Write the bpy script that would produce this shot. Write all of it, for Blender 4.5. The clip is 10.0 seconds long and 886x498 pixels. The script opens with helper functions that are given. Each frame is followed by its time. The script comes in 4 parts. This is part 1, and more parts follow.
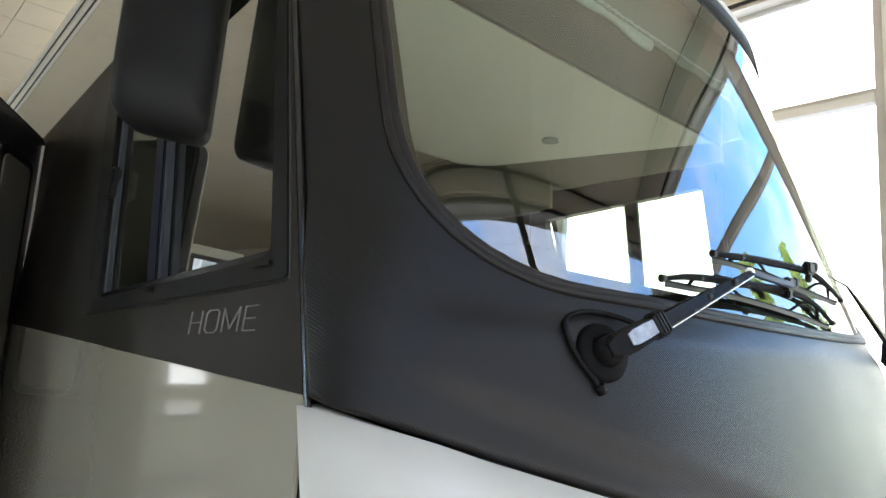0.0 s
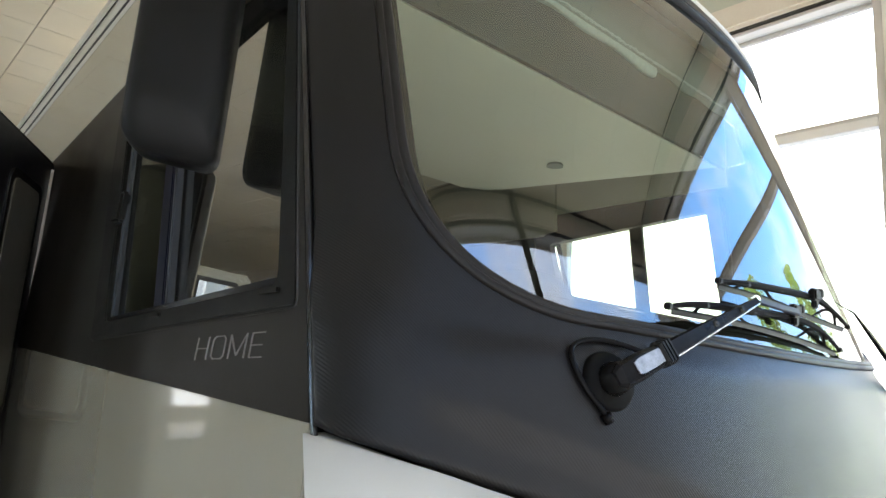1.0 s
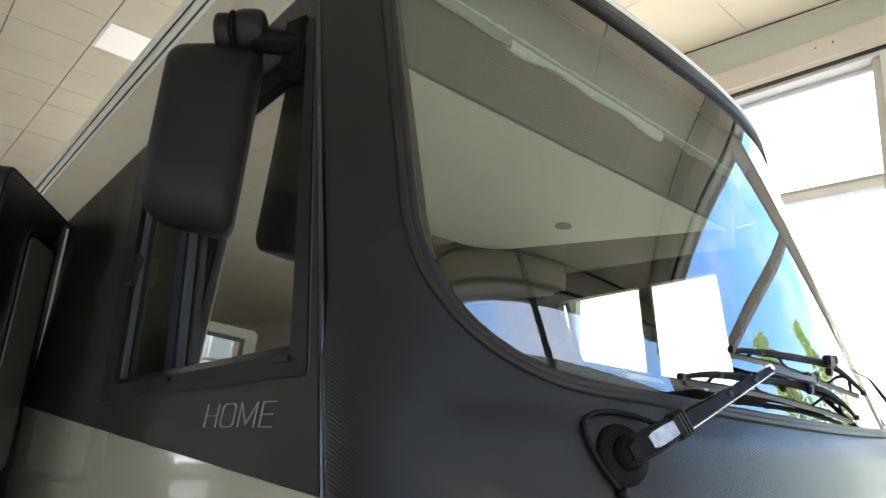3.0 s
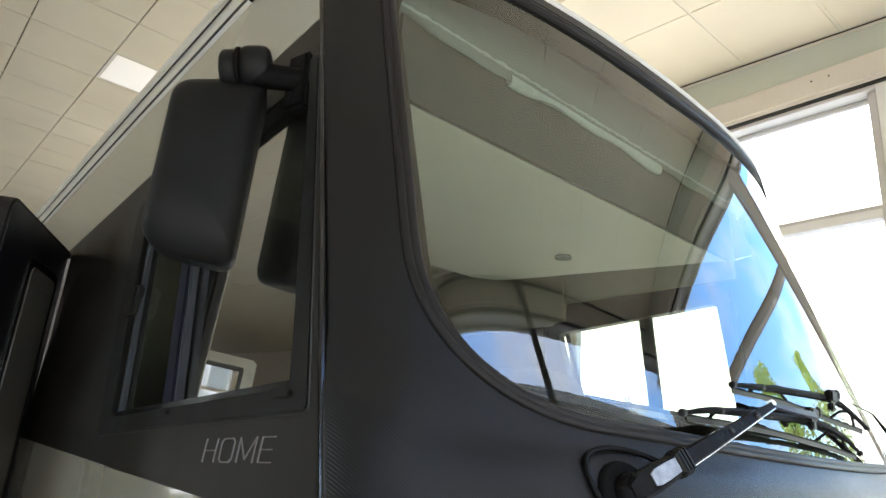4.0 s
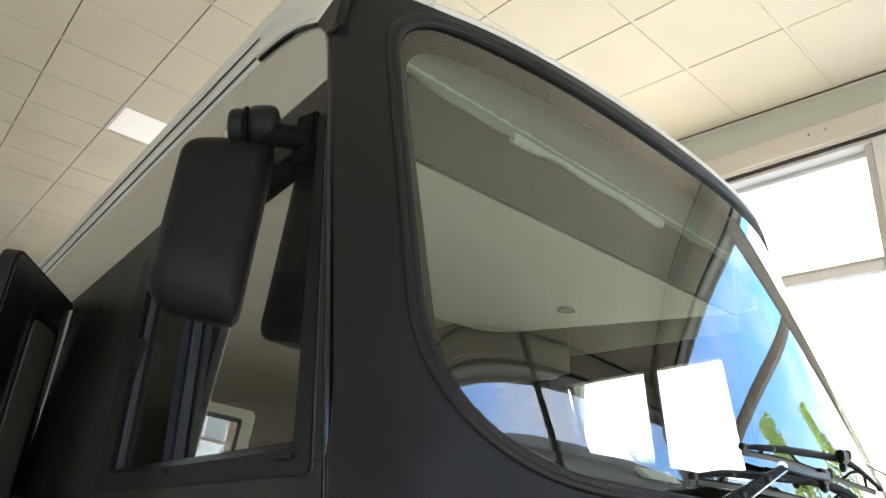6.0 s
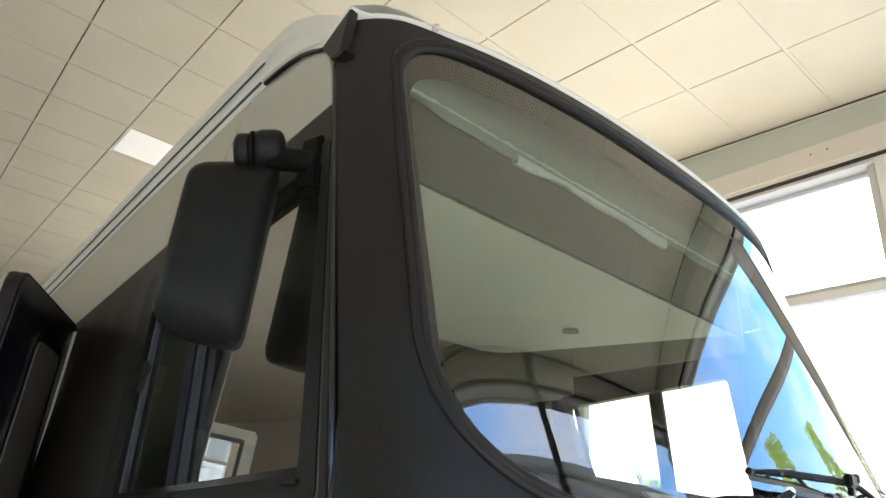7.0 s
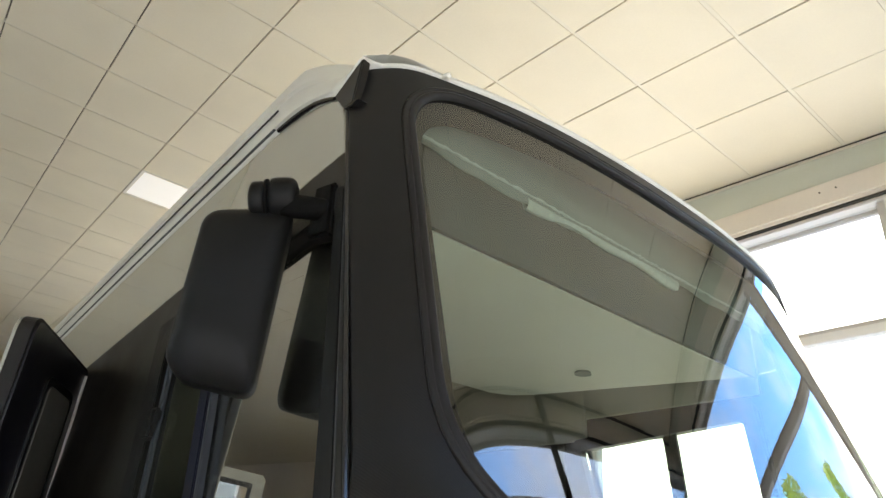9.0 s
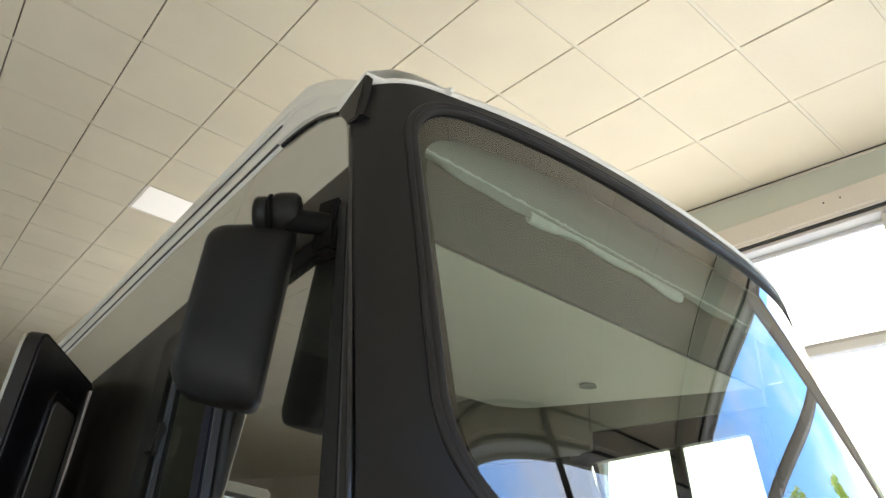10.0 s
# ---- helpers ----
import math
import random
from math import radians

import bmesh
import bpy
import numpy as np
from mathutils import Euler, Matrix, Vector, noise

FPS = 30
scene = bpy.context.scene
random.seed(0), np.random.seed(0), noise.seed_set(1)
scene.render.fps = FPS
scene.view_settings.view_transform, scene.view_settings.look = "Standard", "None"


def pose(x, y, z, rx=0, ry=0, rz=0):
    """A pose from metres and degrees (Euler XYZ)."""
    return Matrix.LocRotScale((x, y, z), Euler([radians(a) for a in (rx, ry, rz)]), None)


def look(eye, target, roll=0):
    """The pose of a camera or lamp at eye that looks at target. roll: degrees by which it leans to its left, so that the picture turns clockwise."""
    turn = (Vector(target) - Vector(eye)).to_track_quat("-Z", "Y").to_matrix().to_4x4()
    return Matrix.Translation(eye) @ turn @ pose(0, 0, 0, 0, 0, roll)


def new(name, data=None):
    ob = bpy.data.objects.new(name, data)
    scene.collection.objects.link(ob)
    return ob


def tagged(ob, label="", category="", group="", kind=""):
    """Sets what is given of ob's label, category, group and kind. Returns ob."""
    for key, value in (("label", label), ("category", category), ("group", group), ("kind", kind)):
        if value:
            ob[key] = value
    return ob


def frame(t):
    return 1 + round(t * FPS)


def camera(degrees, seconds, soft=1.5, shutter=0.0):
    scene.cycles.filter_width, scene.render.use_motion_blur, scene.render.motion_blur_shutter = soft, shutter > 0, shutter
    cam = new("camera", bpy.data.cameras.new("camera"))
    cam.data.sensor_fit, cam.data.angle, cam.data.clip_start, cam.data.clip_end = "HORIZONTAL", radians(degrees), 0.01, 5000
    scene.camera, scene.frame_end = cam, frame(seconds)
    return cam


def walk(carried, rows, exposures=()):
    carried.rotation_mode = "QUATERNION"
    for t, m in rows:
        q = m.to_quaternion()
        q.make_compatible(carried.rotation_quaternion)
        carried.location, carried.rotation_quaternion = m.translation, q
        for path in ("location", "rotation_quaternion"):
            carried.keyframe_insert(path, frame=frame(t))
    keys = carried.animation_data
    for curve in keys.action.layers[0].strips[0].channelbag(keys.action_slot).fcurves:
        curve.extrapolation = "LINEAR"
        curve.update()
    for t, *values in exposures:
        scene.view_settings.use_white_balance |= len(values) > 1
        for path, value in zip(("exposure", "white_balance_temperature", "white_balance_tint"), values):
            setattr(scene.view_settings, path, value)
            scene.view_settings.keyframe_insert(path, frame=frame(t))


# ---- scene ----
cam = camera(67.4, 10.0)
PATH = [
    (0, (-0.287, -1.838, 1.455), (1.033, -0.365, 1.756), 3.6),
    (0.5, (-0.29, -1.84, 1.46), (1.02, -0.367, 1.793), 3.7),
    (1, (-0.295, -1.841, 1.464), (1.005, -0.365, 1.827), 3.8),
    (1.5, (-0.299, -1.842, 1.47), (0.99, -0.366, 1.868), 3.9),
    (2, (-0.302, -1.842, 1.475), (0.975, -0.365, 1.908), 4.0),
    (2.5, (-0.307, -1.843, 1.482), (0.957, -0.368, 1.957), 4.1),
    (4, (-0.318, -1.851, 1.496), (0.914, -0.393, 2.095), 4.4),
    (4.5, (-0.322, -1.852, 1.501), (0.9, -0.403, 2.139), 4.6),
    (5, (-0.324, -1.851, 1.504), (0.889, -0.409, 2.174), 4.7),
    (5.5, (-0.327, -1.851, 1.509), (0.875, -0.415, 2.212), 4.7),
    (7, (-0.338, -1.855, 1.52), (0.829, -0.432, 2.304), 4.7),
    (7.5, (-0.342, -1.856, 1.525), (0.812, -0.437, 2.334), 4.8),
    (8, (-0.345, -1.855, 1.528), (0.795, -0.441, 2.365), 4.8),
    (8.5, (-0.348, -1.858, 1.532), (0.777, -0.447, 2.392), 4.8),
    (9, (-0.353, -1.858, 1.533), (0.758, -0.45, 2.418), 4.8),
    (9.5, (-0.354, -1.862, 1.536), (0.745, -0.456, 2.439), 4.7),
    (10, (-0.355, -1.863, 1.536), (0.734, -0.458, 2.451), 4.7),
]
walk(cam, [(t, look(eye, target, roll)) for t, eye, target, roll in PATH])

# ---- light ----
scene.view_settings.exposure = 0.10
scene.view_settings.use_white_balance = True
scene.view_settings.white_balance_temperature = 7000
world = bpy.data.worlds.new("sky")
scene.world = world
world.use_nodes = True
wn, wl = world.node_tree.nodes, world.node_tree.links
wn.clear()
SUN_EL, SUN_AZ = 61.0, 168.0
sky = wn.new("ShaderNodeTexSky")
sky.sky_type, sky.sun_disc = "NISHITA", False
sky.altitude, sky.dust_density, sky.ozone_density = 600, 0.5, 1.5
sky.sun_elevation, sky.sun_rotation = radians(SUN_EL), radians(SUN_AZ)
geo = wn.new("ShaderNodeTexCoord")
cloud = wn.new("ShaderNodeTexNoise")
cloud.inputs["Scale"].default_value, cloud.inputs["Detail"].default_value, cloud.inputs["Roughness"].default_value = 3.2, 8, 0.6
ramp = wn.new("ShaderNodeValToRGB")
ramp.color_ramp.elements[0].position, ramp.color_ramp.elements[1].position = 0.44, 0.74
mix = wn.new("ShaderNodeMix")
mix.data_type = "RGBA"
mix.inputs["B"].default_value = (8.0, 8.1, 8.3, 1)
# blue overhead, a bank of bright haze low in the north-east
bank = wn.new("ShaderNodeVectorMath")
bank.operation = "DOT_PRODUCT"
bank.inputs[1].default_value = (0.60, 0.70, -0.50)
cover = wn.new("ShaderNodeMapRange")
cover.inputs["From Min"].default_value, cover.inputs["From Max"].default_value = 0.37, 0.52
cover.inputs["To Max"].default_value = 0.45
total = wn.new("ShaderNodeMath")
deep = wn.new("ShaderNodeHueSaturation")
deep.inputs["Saturation"].default_value, deep.inputs["Value"].default_value = 1.25, 2.15
bg = wn.new("ShaderNodeBackground")
bg.inputs["Strength"].default_value = 0.75
wo = wn.new("ShaderNodeOutputWorld")
wl.new(geo.outputs["Generated"], cloud.inputs["Vector"])
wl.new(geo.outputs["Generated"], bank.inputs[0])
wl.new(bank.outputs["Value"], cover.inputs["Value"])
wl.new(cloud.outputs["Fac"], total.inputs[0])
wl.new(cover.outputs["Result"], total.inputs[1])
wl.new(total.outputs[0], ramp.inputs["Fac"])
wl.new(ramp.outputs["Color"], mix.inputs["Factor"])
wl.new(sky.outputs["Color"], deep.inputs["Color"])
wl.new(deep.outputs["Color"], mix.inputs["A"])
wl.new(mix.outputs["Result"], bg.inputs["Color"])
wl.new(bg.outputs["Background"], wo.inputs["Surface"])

sun = new("sun", bpy.data.lights.new("sun", "SUN"))
sun.data.energy, sun.data.angle, sun.data.color = 3.8, radians(0.5), (1, 0.95, 0.86)
sa, se = radians(SUN_AZ), radians(SUN_EL)
sun.matrix_world = look((math.sin(sa) * math.cos(se) * 20, math.cos(sa) * math.cos(se) * 20, math.sin(se) * 20), (0, 0, 0))


def window_light(name, centre, target, w, h, power, colour=(1.0, 0.935, 0.83)):
    ob = new(name, bpy.data.lights.new(name, "AREA"))
    ob.data.shape, ob.data.size, ob.data.size_y, ob.data.energy, ob.data.color = "RECTANGLE", w, h, power, colour
    ob.matrix_world = look(centre, target)
    return ob


# daylight of the window walls; the west lamp is added fill for the far ceiling
window_light("window_light_north_east", (3.76, 3.7, 2.0), (0, 3.7, 2.2), 9.0, 3.2, 172)
window_light("window_light_south", (-1.0, -3.38, 1.25), (-1.0, 0, 1.9), 9.4, 1.8, 120, (0.96, 0.97, 1.0))
window_light("fill_light_west", (-8.84, 4.0, 2.6), (0, 4.0, 3.6), 5.8, 2.0, 44)


# ---- materials ----
def material(name, colour, rough=0.5, metal=0.0, vary=0.12, scale=6.0, fine=60.0, bump=0.0, spec=0.5, coat=0.0, stretch=(1, 1, 1), speck=0.0):
    """A surface with large and fine variation of its colour, roughness and relief."""
    m = bpy.data.materials.new(name)
    m.use_nodes = True
    n, l = m.node_tree.nodes, m.node_tree.links
    p = n["Principled BSDF"]
    p.inputs["Metallic"].default_value = metal
    p.inputs["Specular IOR Level"].default_value = spec
    p.inputs["Coat Weight"].default_value = coat
    p.inputs["Coat Roughness"].default_value = 0.04
    tc, mp = n.new("ShaderNodeTexCoord"), n.new("ShaderNodeMapping")
    mp.inputs["Scale"].default_value = stretch
    l.new(tc.outputs["Object"], mp.inputs["Vector"])
    big, small = n.new("ShaderNodeTexNoise"), n.new("ShaderNodeTexNoise")
    big.inputs["Scale"].default_value, big.inputs["Detail"].default_value = scale, 5
    small.inputs["Scale"].default_value, small.inputs["Detail"].default_value = fine, 3
    for t in (big, small):
        l.new(mp.outputs["Vector"], t.inputs["Vector"])
    add = n.new("ShaderNodeMath")
    add.operation = "MULTIPLY_ADD"
    add.inputs[1].default_value = 0.35
    l.new(small.outputs["Fac"], add.inputs[0])
    l.new(big.outputs["Fac"], add.inputs[2])
    r = n.new("ShaderNodeMapRange")
    r.inputs["From Min"].default_value, r.inputs["From Max"].default_value = 0.35, 1.0
    r.inputs["To Min"].default_value, r.inputs["To Max"].default_value = 1 - vary, 1 + vary
    l.new(add.outputs[0], r.inputs["Value"])
    mul = n.new("ShaderNodeVectorMath")
    mul.operation = "SCALE"
    mul.inputs[0].default_value = colour
    l.new(r.outputs["Result"], mul.inputs["Scale"])
    l.new(mul.outputs["Vector"], p.inputs["Base Color"])
    rr = n.new("ShaderNodeMapRange")
    rr.inputs["From Min"].default_value, rr.inputs["From Max"].default_value = 0.35, 1.0
    rr.inputs["To Min"].default_value, rr.inputs["To Max"].default_value = max(rough * 0.8, 0.01), min(rough * 1.25, 1)
    l.new(add.outputs[0], rr.inputs["Value"])
    l.new(rr.outputs["Result"], p.inputs["Roughness"])
    if bump:
        b = n.new("ShaderNodeBump")
        b.inputs["Strength"].default_value, b.inputs["Distance"].default_value = bump, 0.002
        l.new(small.outputs["Fac"], b.inputs["Height"])
        l.new(b.outputs["Normal"], p.inputs["Normal"])
    return m


def glass(name, tint, base=0.04, rough=0.0):
    """A thin pane: what lies behind it shows through its tint, and it reflects more the flatter it is looked at."""
    m = bpy.data.materials.new(name)
    m.use_nodes = True
    n, l = m.node_tree.nodes, m.node_tree.links
    n.clear()
    out, mixs, tr, gl, lw = (n.new("ShaderNode" + k) for k in ("OutputMaterial", "MixShader", "BsdfTransparent", "BsdfGlossy", "LayerWeight"))
    tr.inputs["Color"].default_value = (*tint, 1)
    gl.inputs["Roughness"].default_value = rough
    lw.inputs["Blend"].default_value = 0.5
    power, scale = n.new("ShaderNodeMath"), n.new("ShaderNodeMath")
    power.operation, scale.operation = "POWER", "MULTIPLY_ADD"
    power.inputs[1].default_value = 5
    scale.inputs[1].default_value, scale.inputs[2].default_value = 1 - base, base
    l.new(lw.outputs["Facing"], power.inputs[0])
    l.new(power.outputs[0], scale.inputs[0])
    l.new(scale.outputs[0], mixs.inputs[0])
    l.new(tr.outputs[0], mixs.inputs[1])
    l.new(gl.outputs[0], mixs.inputs[2])
    l.new(mixs.outputs[0], out.inputs["Surface"])
    return m


def weave(name):
    """Black film with the fine diagonal ribs of a carbon weave."""
    m = material(name, (0.0084, 0.0082, 0.0082), 0.33, vary=0.2, scale=4, fine=300, spec=0.20)
    n, l = m.node_tree.nodes, m.node_tree.links
    p = n["Principled BSDF"]
    tc, mp = n.new("ShaderNodeTexCoord"), n.new("ShaderNodeMapping")
    mp.inputs["Rotation"].default_value = (0, radians(38), 0)
    w = n.new("ShaderNodeTexWave")
    w.inputs["Scale"].default_value, w.inputs["Distortion"].default_value = 78, 0.3
    w.bands_direction = "X"
    l.new(tc.outputs["Object"], mp.inputs["Vector"])
    l.new(mp.outputs["Vector"], w.inputs["Vector"])
    b = n.new("ShaderNodeBump")
    b.inputs["Strength"].default_value, b.inputs["Distance"].default_value = 0.30, 0.0009
    # the weave shows on the lower moulding and fades out up the pillars
    sep, up, ribs = n.new("ShaderNodeSeparateXYZ"), n.new("ShaderNodeMapRange"), n.new("ShaderNodeMath")
    up.inputs["From Min"].default_value, up.inputs["From Max"].default_value = 1.62, 1.95
    up.inputs["To Min"].default_value, up.inputs["To Max"].default_value = 1.0, 0.03
    ribs.operation = "MULTIPLY"
    l.new(tc.outputs["Object"], sep.inputs[0])
    l.new(sep.outputs["Z"], up.inputs["Value"])
    l.new(w.outputs["Fac"], ribs.inputs[0])
    l.new(up.outputs["Result"], ribs.inputs[1])
    l.new(ribs.outputs[0], b.inputs["Height"])
    l.new(b.outputs["Normal"], p.inputs["Normal"])
    return m


WHITE = material("champagne_gelcoat", (0.285, 0.275, 0.225), 0.10, vary=0.03, scale=2, fine=200, coat=1.0)
PANELGREY = material("side_gelcoat", (0.265, 0.255, 0.205), 0.08, vary=0.03, scale=2, fine=200, coat=1.0)
WING = material("white_wing_paint", (0.38, 0.38, 0.355), 0.35, vary=0.03, scale=2, fine=200)
ROOF = material("roof_gelcoat", (0.54, 0.52, 0.46), 0.38, vary=0.04, scale=3, fine=120)
BLACK = material("black_film", (0.0105, 0.0092, 0.0076), 0.38, vary=0.15, scale=3, fine=240, bump=0.05, spec=0.22)
CARBON = weave("carbon_film")
RUBBER = material("rubber", (0.014, 0.0130, 0.0125), 0.42, vary=0.2, scale=8, fine=150, bump=0.1, spec=0.17)
PLASTIC = material("grained_black_plastic", (0.0065, 0.0066, 0.0064), 0.40, vary=0.15, scale=10, fine=700, bump=0.25, spec=0.15)
GLOSSBLACK = material("gloss_black_plastic", (0.012, 0.012, 0.013), 0.16, vary=0.1)
BLADEBLACK = material("matt_black", (0.0045, 0.0045, 0.0045), 0.6, vary=0.3, scale=40, fine=300, spec=0.05)
HOODBLACK = material("dark_dash_skin", (0.012, 0.012, 0.012), 0.8, vary=0.2, scale=20, fine=300, bump=0.2, spec=0.1)
BEAD = material("pale_teal_cloth", (0.42, 0.48, 0.46), 0.8, vary=0.15, scale=60, fine=300)
WORN = material("worn_metal", (0.30, 0.30, 0.31), 0.42, 1.0, vary=0.45, scale=60, fine=300)
METAL = material("steel", (0.55, 0.55, 0.55), 0.25, 1.0, vary=0.1)
LETTER = material("silver_letter_film", (0.15, 0.145, 0.14), 0.4, vary=0.08)
SCREEN = glass("windscreen_glass", (0.62, 0.68, 0.58), 0.12)
SIDEGLASS = glass("side_glass", (0.97, 0.98, 0.92), 0.76)
REARGLASS = glass("rear_side_glass", (0.86, 0.88, 0.80), 0.16)
FARGLASS = glass("far_side_glass", (0.92, 0.94, 0.92), 0.05)
PANE = glass("showroom_glass", (0.96, 0.97, 0.965), 0.04)
TILE = material("ceiling_tile", (0.645, 0.575, 0.43), 0.9, vary=0.07, scale=1.6, fine=90, bump=0.25)
TBAR = material("ceiling_bar", (0.62, 0.56, 0.43), 0.6, vary=0.05)
PLASTER = material("beige_plaster", (0.60, 0.53, 0.43), 0.85, vary=0.07, scale=2.5, fine=60, bump=0.2)
FRAME = material("window_frame_paint", (0.68, 0.64, 0.58), 0.5, vary=0.06)
FLOORM = material("floor_tile", (0.42, 0.40, 0.37), 0.3, vary=0.08, scale=2, fine=50)
PAVE = material("paving", (0.50, 0.48, 0.44), 0.85, vary=0.15, scale=0.5, fine=8, bump=0.3)
FASCIA = material("bed_fascia_cloth", (0.050, 0.054, 0.046), 0.8, vary=0.08, scale=4)
LINING = material("cab_lining", (0.79, 0.79, 0.68), 0.8, vary=0.05, scale=4, fine=300, bump=0.1)
DARKLINING = material("dark_cab_trim", (0.055, 0.052, 0.047), 0.75, vary=0.1, scale=4)
BLIND = material("pleated_blind", (0.20, 0.235, 0.225), 0.75, vary=0.06)

WIPER = material("wiper_black_paint", (0.006, 0.006, 0.0065), 0.20, vary=0.4, scale=30, fine=160, spec=0.06)
GREYRUB = material("grey_rubber", (0.035, 0.035, 0.036), 0.5, vary=0.1)
NAVY = material("blue_black_profile", (0.008, 0.009, 0.018), 0.4, vary=0.1, spec=0.12)
STEELBLUE = material("blue_grey_profile", (0.035, 0.040, 0.048), 0.45, vary=0.1, spec=0.15)
FRIT = material("screen_print", (0.012, 0.011, 0.010), 0.8, vary=0.2, spec=0.05)
STRIPM = material("grey_green_strip", (0.46, 0.465, 0.37), 0.18, vary=0.05, scale=1.5)
FRAME2 = material("window_bead_paint", (0.52, 0.48, 0.44), 0.4, vary=0.06)
REVEAL = material("ceiling_reveal", (0.17, 0.15, 0.12), 0.8, vary=0.1)
BARK = material("bark", (0.16, 0.12, 0.09), 0.9, vary=0.3, bump=0.5)
LEAF = material("leaves", (0.26, 0.33, 0.07), 0.6, vary=0.4, scale=1.5)
tl, lm = LEAF.node_tree.nodes.new("ShaderNodeBsdfTranslucent"), LEAF.node_tree.nodes.new("ShaderNodeMixShader")
lm.inputs[0].default_value = 0.8
tl.inputs["Color"].default_value = (0.85, 0.92, 0.36, 1)
LEAF.node_tree.links.new(LEAF.node_tree.nodes["Principled BSDF"].outputs[0], lm.inputs[1])
LEAF.node_tree.links.new(tl.outputs[0], lm.inputs[2])
LEAF.node_tree.links.new(lm.outputs[0], LEAF.node_tree.nodes["Material Output"].inputs["Surface"])
GREIGE = material("greige_lining", (0.42, 0.41, 0.34), 0.8, vary=0.06, scale=4, fine=300, bump=0.1)
FACADE = material("pale_render", (0.34, 0.33, 0.31), 0.85, vary=0.15, scale=0.6, fine=12, bump=0.3)
FABRIC = material("seat_fabric", (0.035, 0.036, 0.05), 0.85, vary=0.2, fine=400, bump=0.3)
DOORBLACK = material("door_inner_black", (0.008, 0.008, 0.012), 0.35, vary=0.2)
DOORPANE = material("smoked_pane", (0.13, 0.125, 0.11), 0.08, vary=0.1)
MIRROR = material("mirror_silver", (0.85, 0.86, 0.85), 0.02, 1.0, vary=0.01)
LAMPGLOW = material("lamp_diffuser", (0.85, 0.83, 0.78), 0.6, vary=0.02)
LAMPGLOW.node_tree.nodes["Principled BSDF"].inputs["Emission Color"].default_value = (1, 0.96, 0.88, 1)
LAMPGLOW.node_tree.nodes["Principled BSDF"].inputs["Emission Strength"].default_value = 0.30


# ---- mesh helpers ----
def link(name, bm, mat, parent=None, label="", smooth=False):
    bmesh.ops.recalc_face_normals(bm, faces=bm.faces)
    me = bpy.data.meshes.new(name)
    bm.to_mesh(me)
    bm.free()
    if smooth:
        for f in me.polygons:
            f.use_smooth = True
    me.materials.append(mat)
    ob = new(name, me)
    if parent:
        ob.parent = parent
        ob.matrix_parent_inverse = parent.matrix_basis.inverted()
    if label:
        ob["label"] = label
    return ob


def part(name, bm, mat, parent, label="", smooth=False):
    return link(name, bm, mat, parent, label, smooth)


def thing(name, at, label, category, group="", kind=""):
    ob = new(name)
    ob.location = at
    ob.empty_display_size = 0.1
    return tagged(ob, label, category, group, kind)


def box(bm, lo, hi, bevel=0.0):
    lo, hi = Vector(lo), Vector(hi)
    r = bmesh.ops.create_cube(bm, size=1, matrix=Matrix.Translation((lo + hi) / 2) @ Matrix.Diagonal((*(hi - lo), 1)))
    if bevel:
        es = list({e for v in r["verts"] for e in v.link_edges})
        bmesh.ops.bevel(bm, geom=es, offset=bevel, segments=2, affect="EDGES")
    return bm


def boxed(lo, hi, bevel=0.0):
    return box(bmesh.new(), lo, hi, bevel)


def slab(outline, axis, a, b, bevel=0.0):
    """A flat outline (pairs of the two other axes, in order) given the thickness a..b along an axis."""
    bm = bmesh.new()
    put = {"x": lambda p, d: (d, p[0], p[1]), "y": lambda p, d: (p[0], d, p[1]), "z": lambda p, d: (p[0], p[1], d)}[axis]
    v0 = [bm.verts.new(put(p, a)) for p in outline]
    v1 = [bm.verts.new(put(p, b)) for p in outline]
    n = len(outline)
    bm.faces.new(v0)
    bm.faces.new(v1)
    for i in range(n):
        bm.faces.new((v0[i], v0[(i + 1) % n], v1[(i + 1) % n], v1[i]))
    if bevel:
        bmesh.ops.recalc_face_normals(bm, faces=bm.faces)
        bmesh.ops.bevel(bm, geom=[e for e in bm.edges if e.calc_face_angle(0) > 0.6], offset=bevel, segments=2, affect="EDGES")
    return bm


def grid_mesh(rows, close_u=False, close_v=False, bm=None):
    bm = bm or bmesh.new()
    vs = [[bm.verts.new(p) for p in row] for row in rows]
    nu, nv = len(vs), len(vs[0])
    for i in range(nu if close_u else nu - 1):
        for j in range(nv if close_v else nv - 1):
            bm.faces.new((vs[i][j], vs[(i + 1) % nu][j], vs[(i + 1) % nu][(j + 1) % nv], vs[i][(j + 1) % nv]))
    return bm


def tube(points, radius, sides=10, bm=None, flat=1.0, cap=True):
    """A round bar along points; radius may be a list."""
    pts = [Vector(p) for p in points]
    rows = []
    side = None
    for i, p in enumerate(pts):
        d = (pts[min(i + 1, len(pts) - 1)] - pts[max(i - 1, 0)]).normalized()
        if side is None:
            side = d.orthogonal().normalized()
        side = (side - d * side.dot(d)).normalized()
        up = d.cross(side)
        r = radius[i] if isinstance(radius, (list, tuple)) else radius
        rows.append([p + side * r * math.cos(a) + up * r * flat * math.sin(a) for a in (2 * math.pi * k / sides for k in range(sides))])
    bm = bm or bmesh.new()
    vs = [[bm.verts.new(p) for p in row] for row in rows]
    for i in range(len(vs) - 1):
        for j in range(sides):
            bm.faces.new((vs[i][j], vs[i][(j + 1) % sides], vs[i + 1][(j + 1) % sides], vs[i + 1][j]))
    if cap:
        bm.faces.new(vs[0])
        bm.faces.new(vs[-1])
    return bm


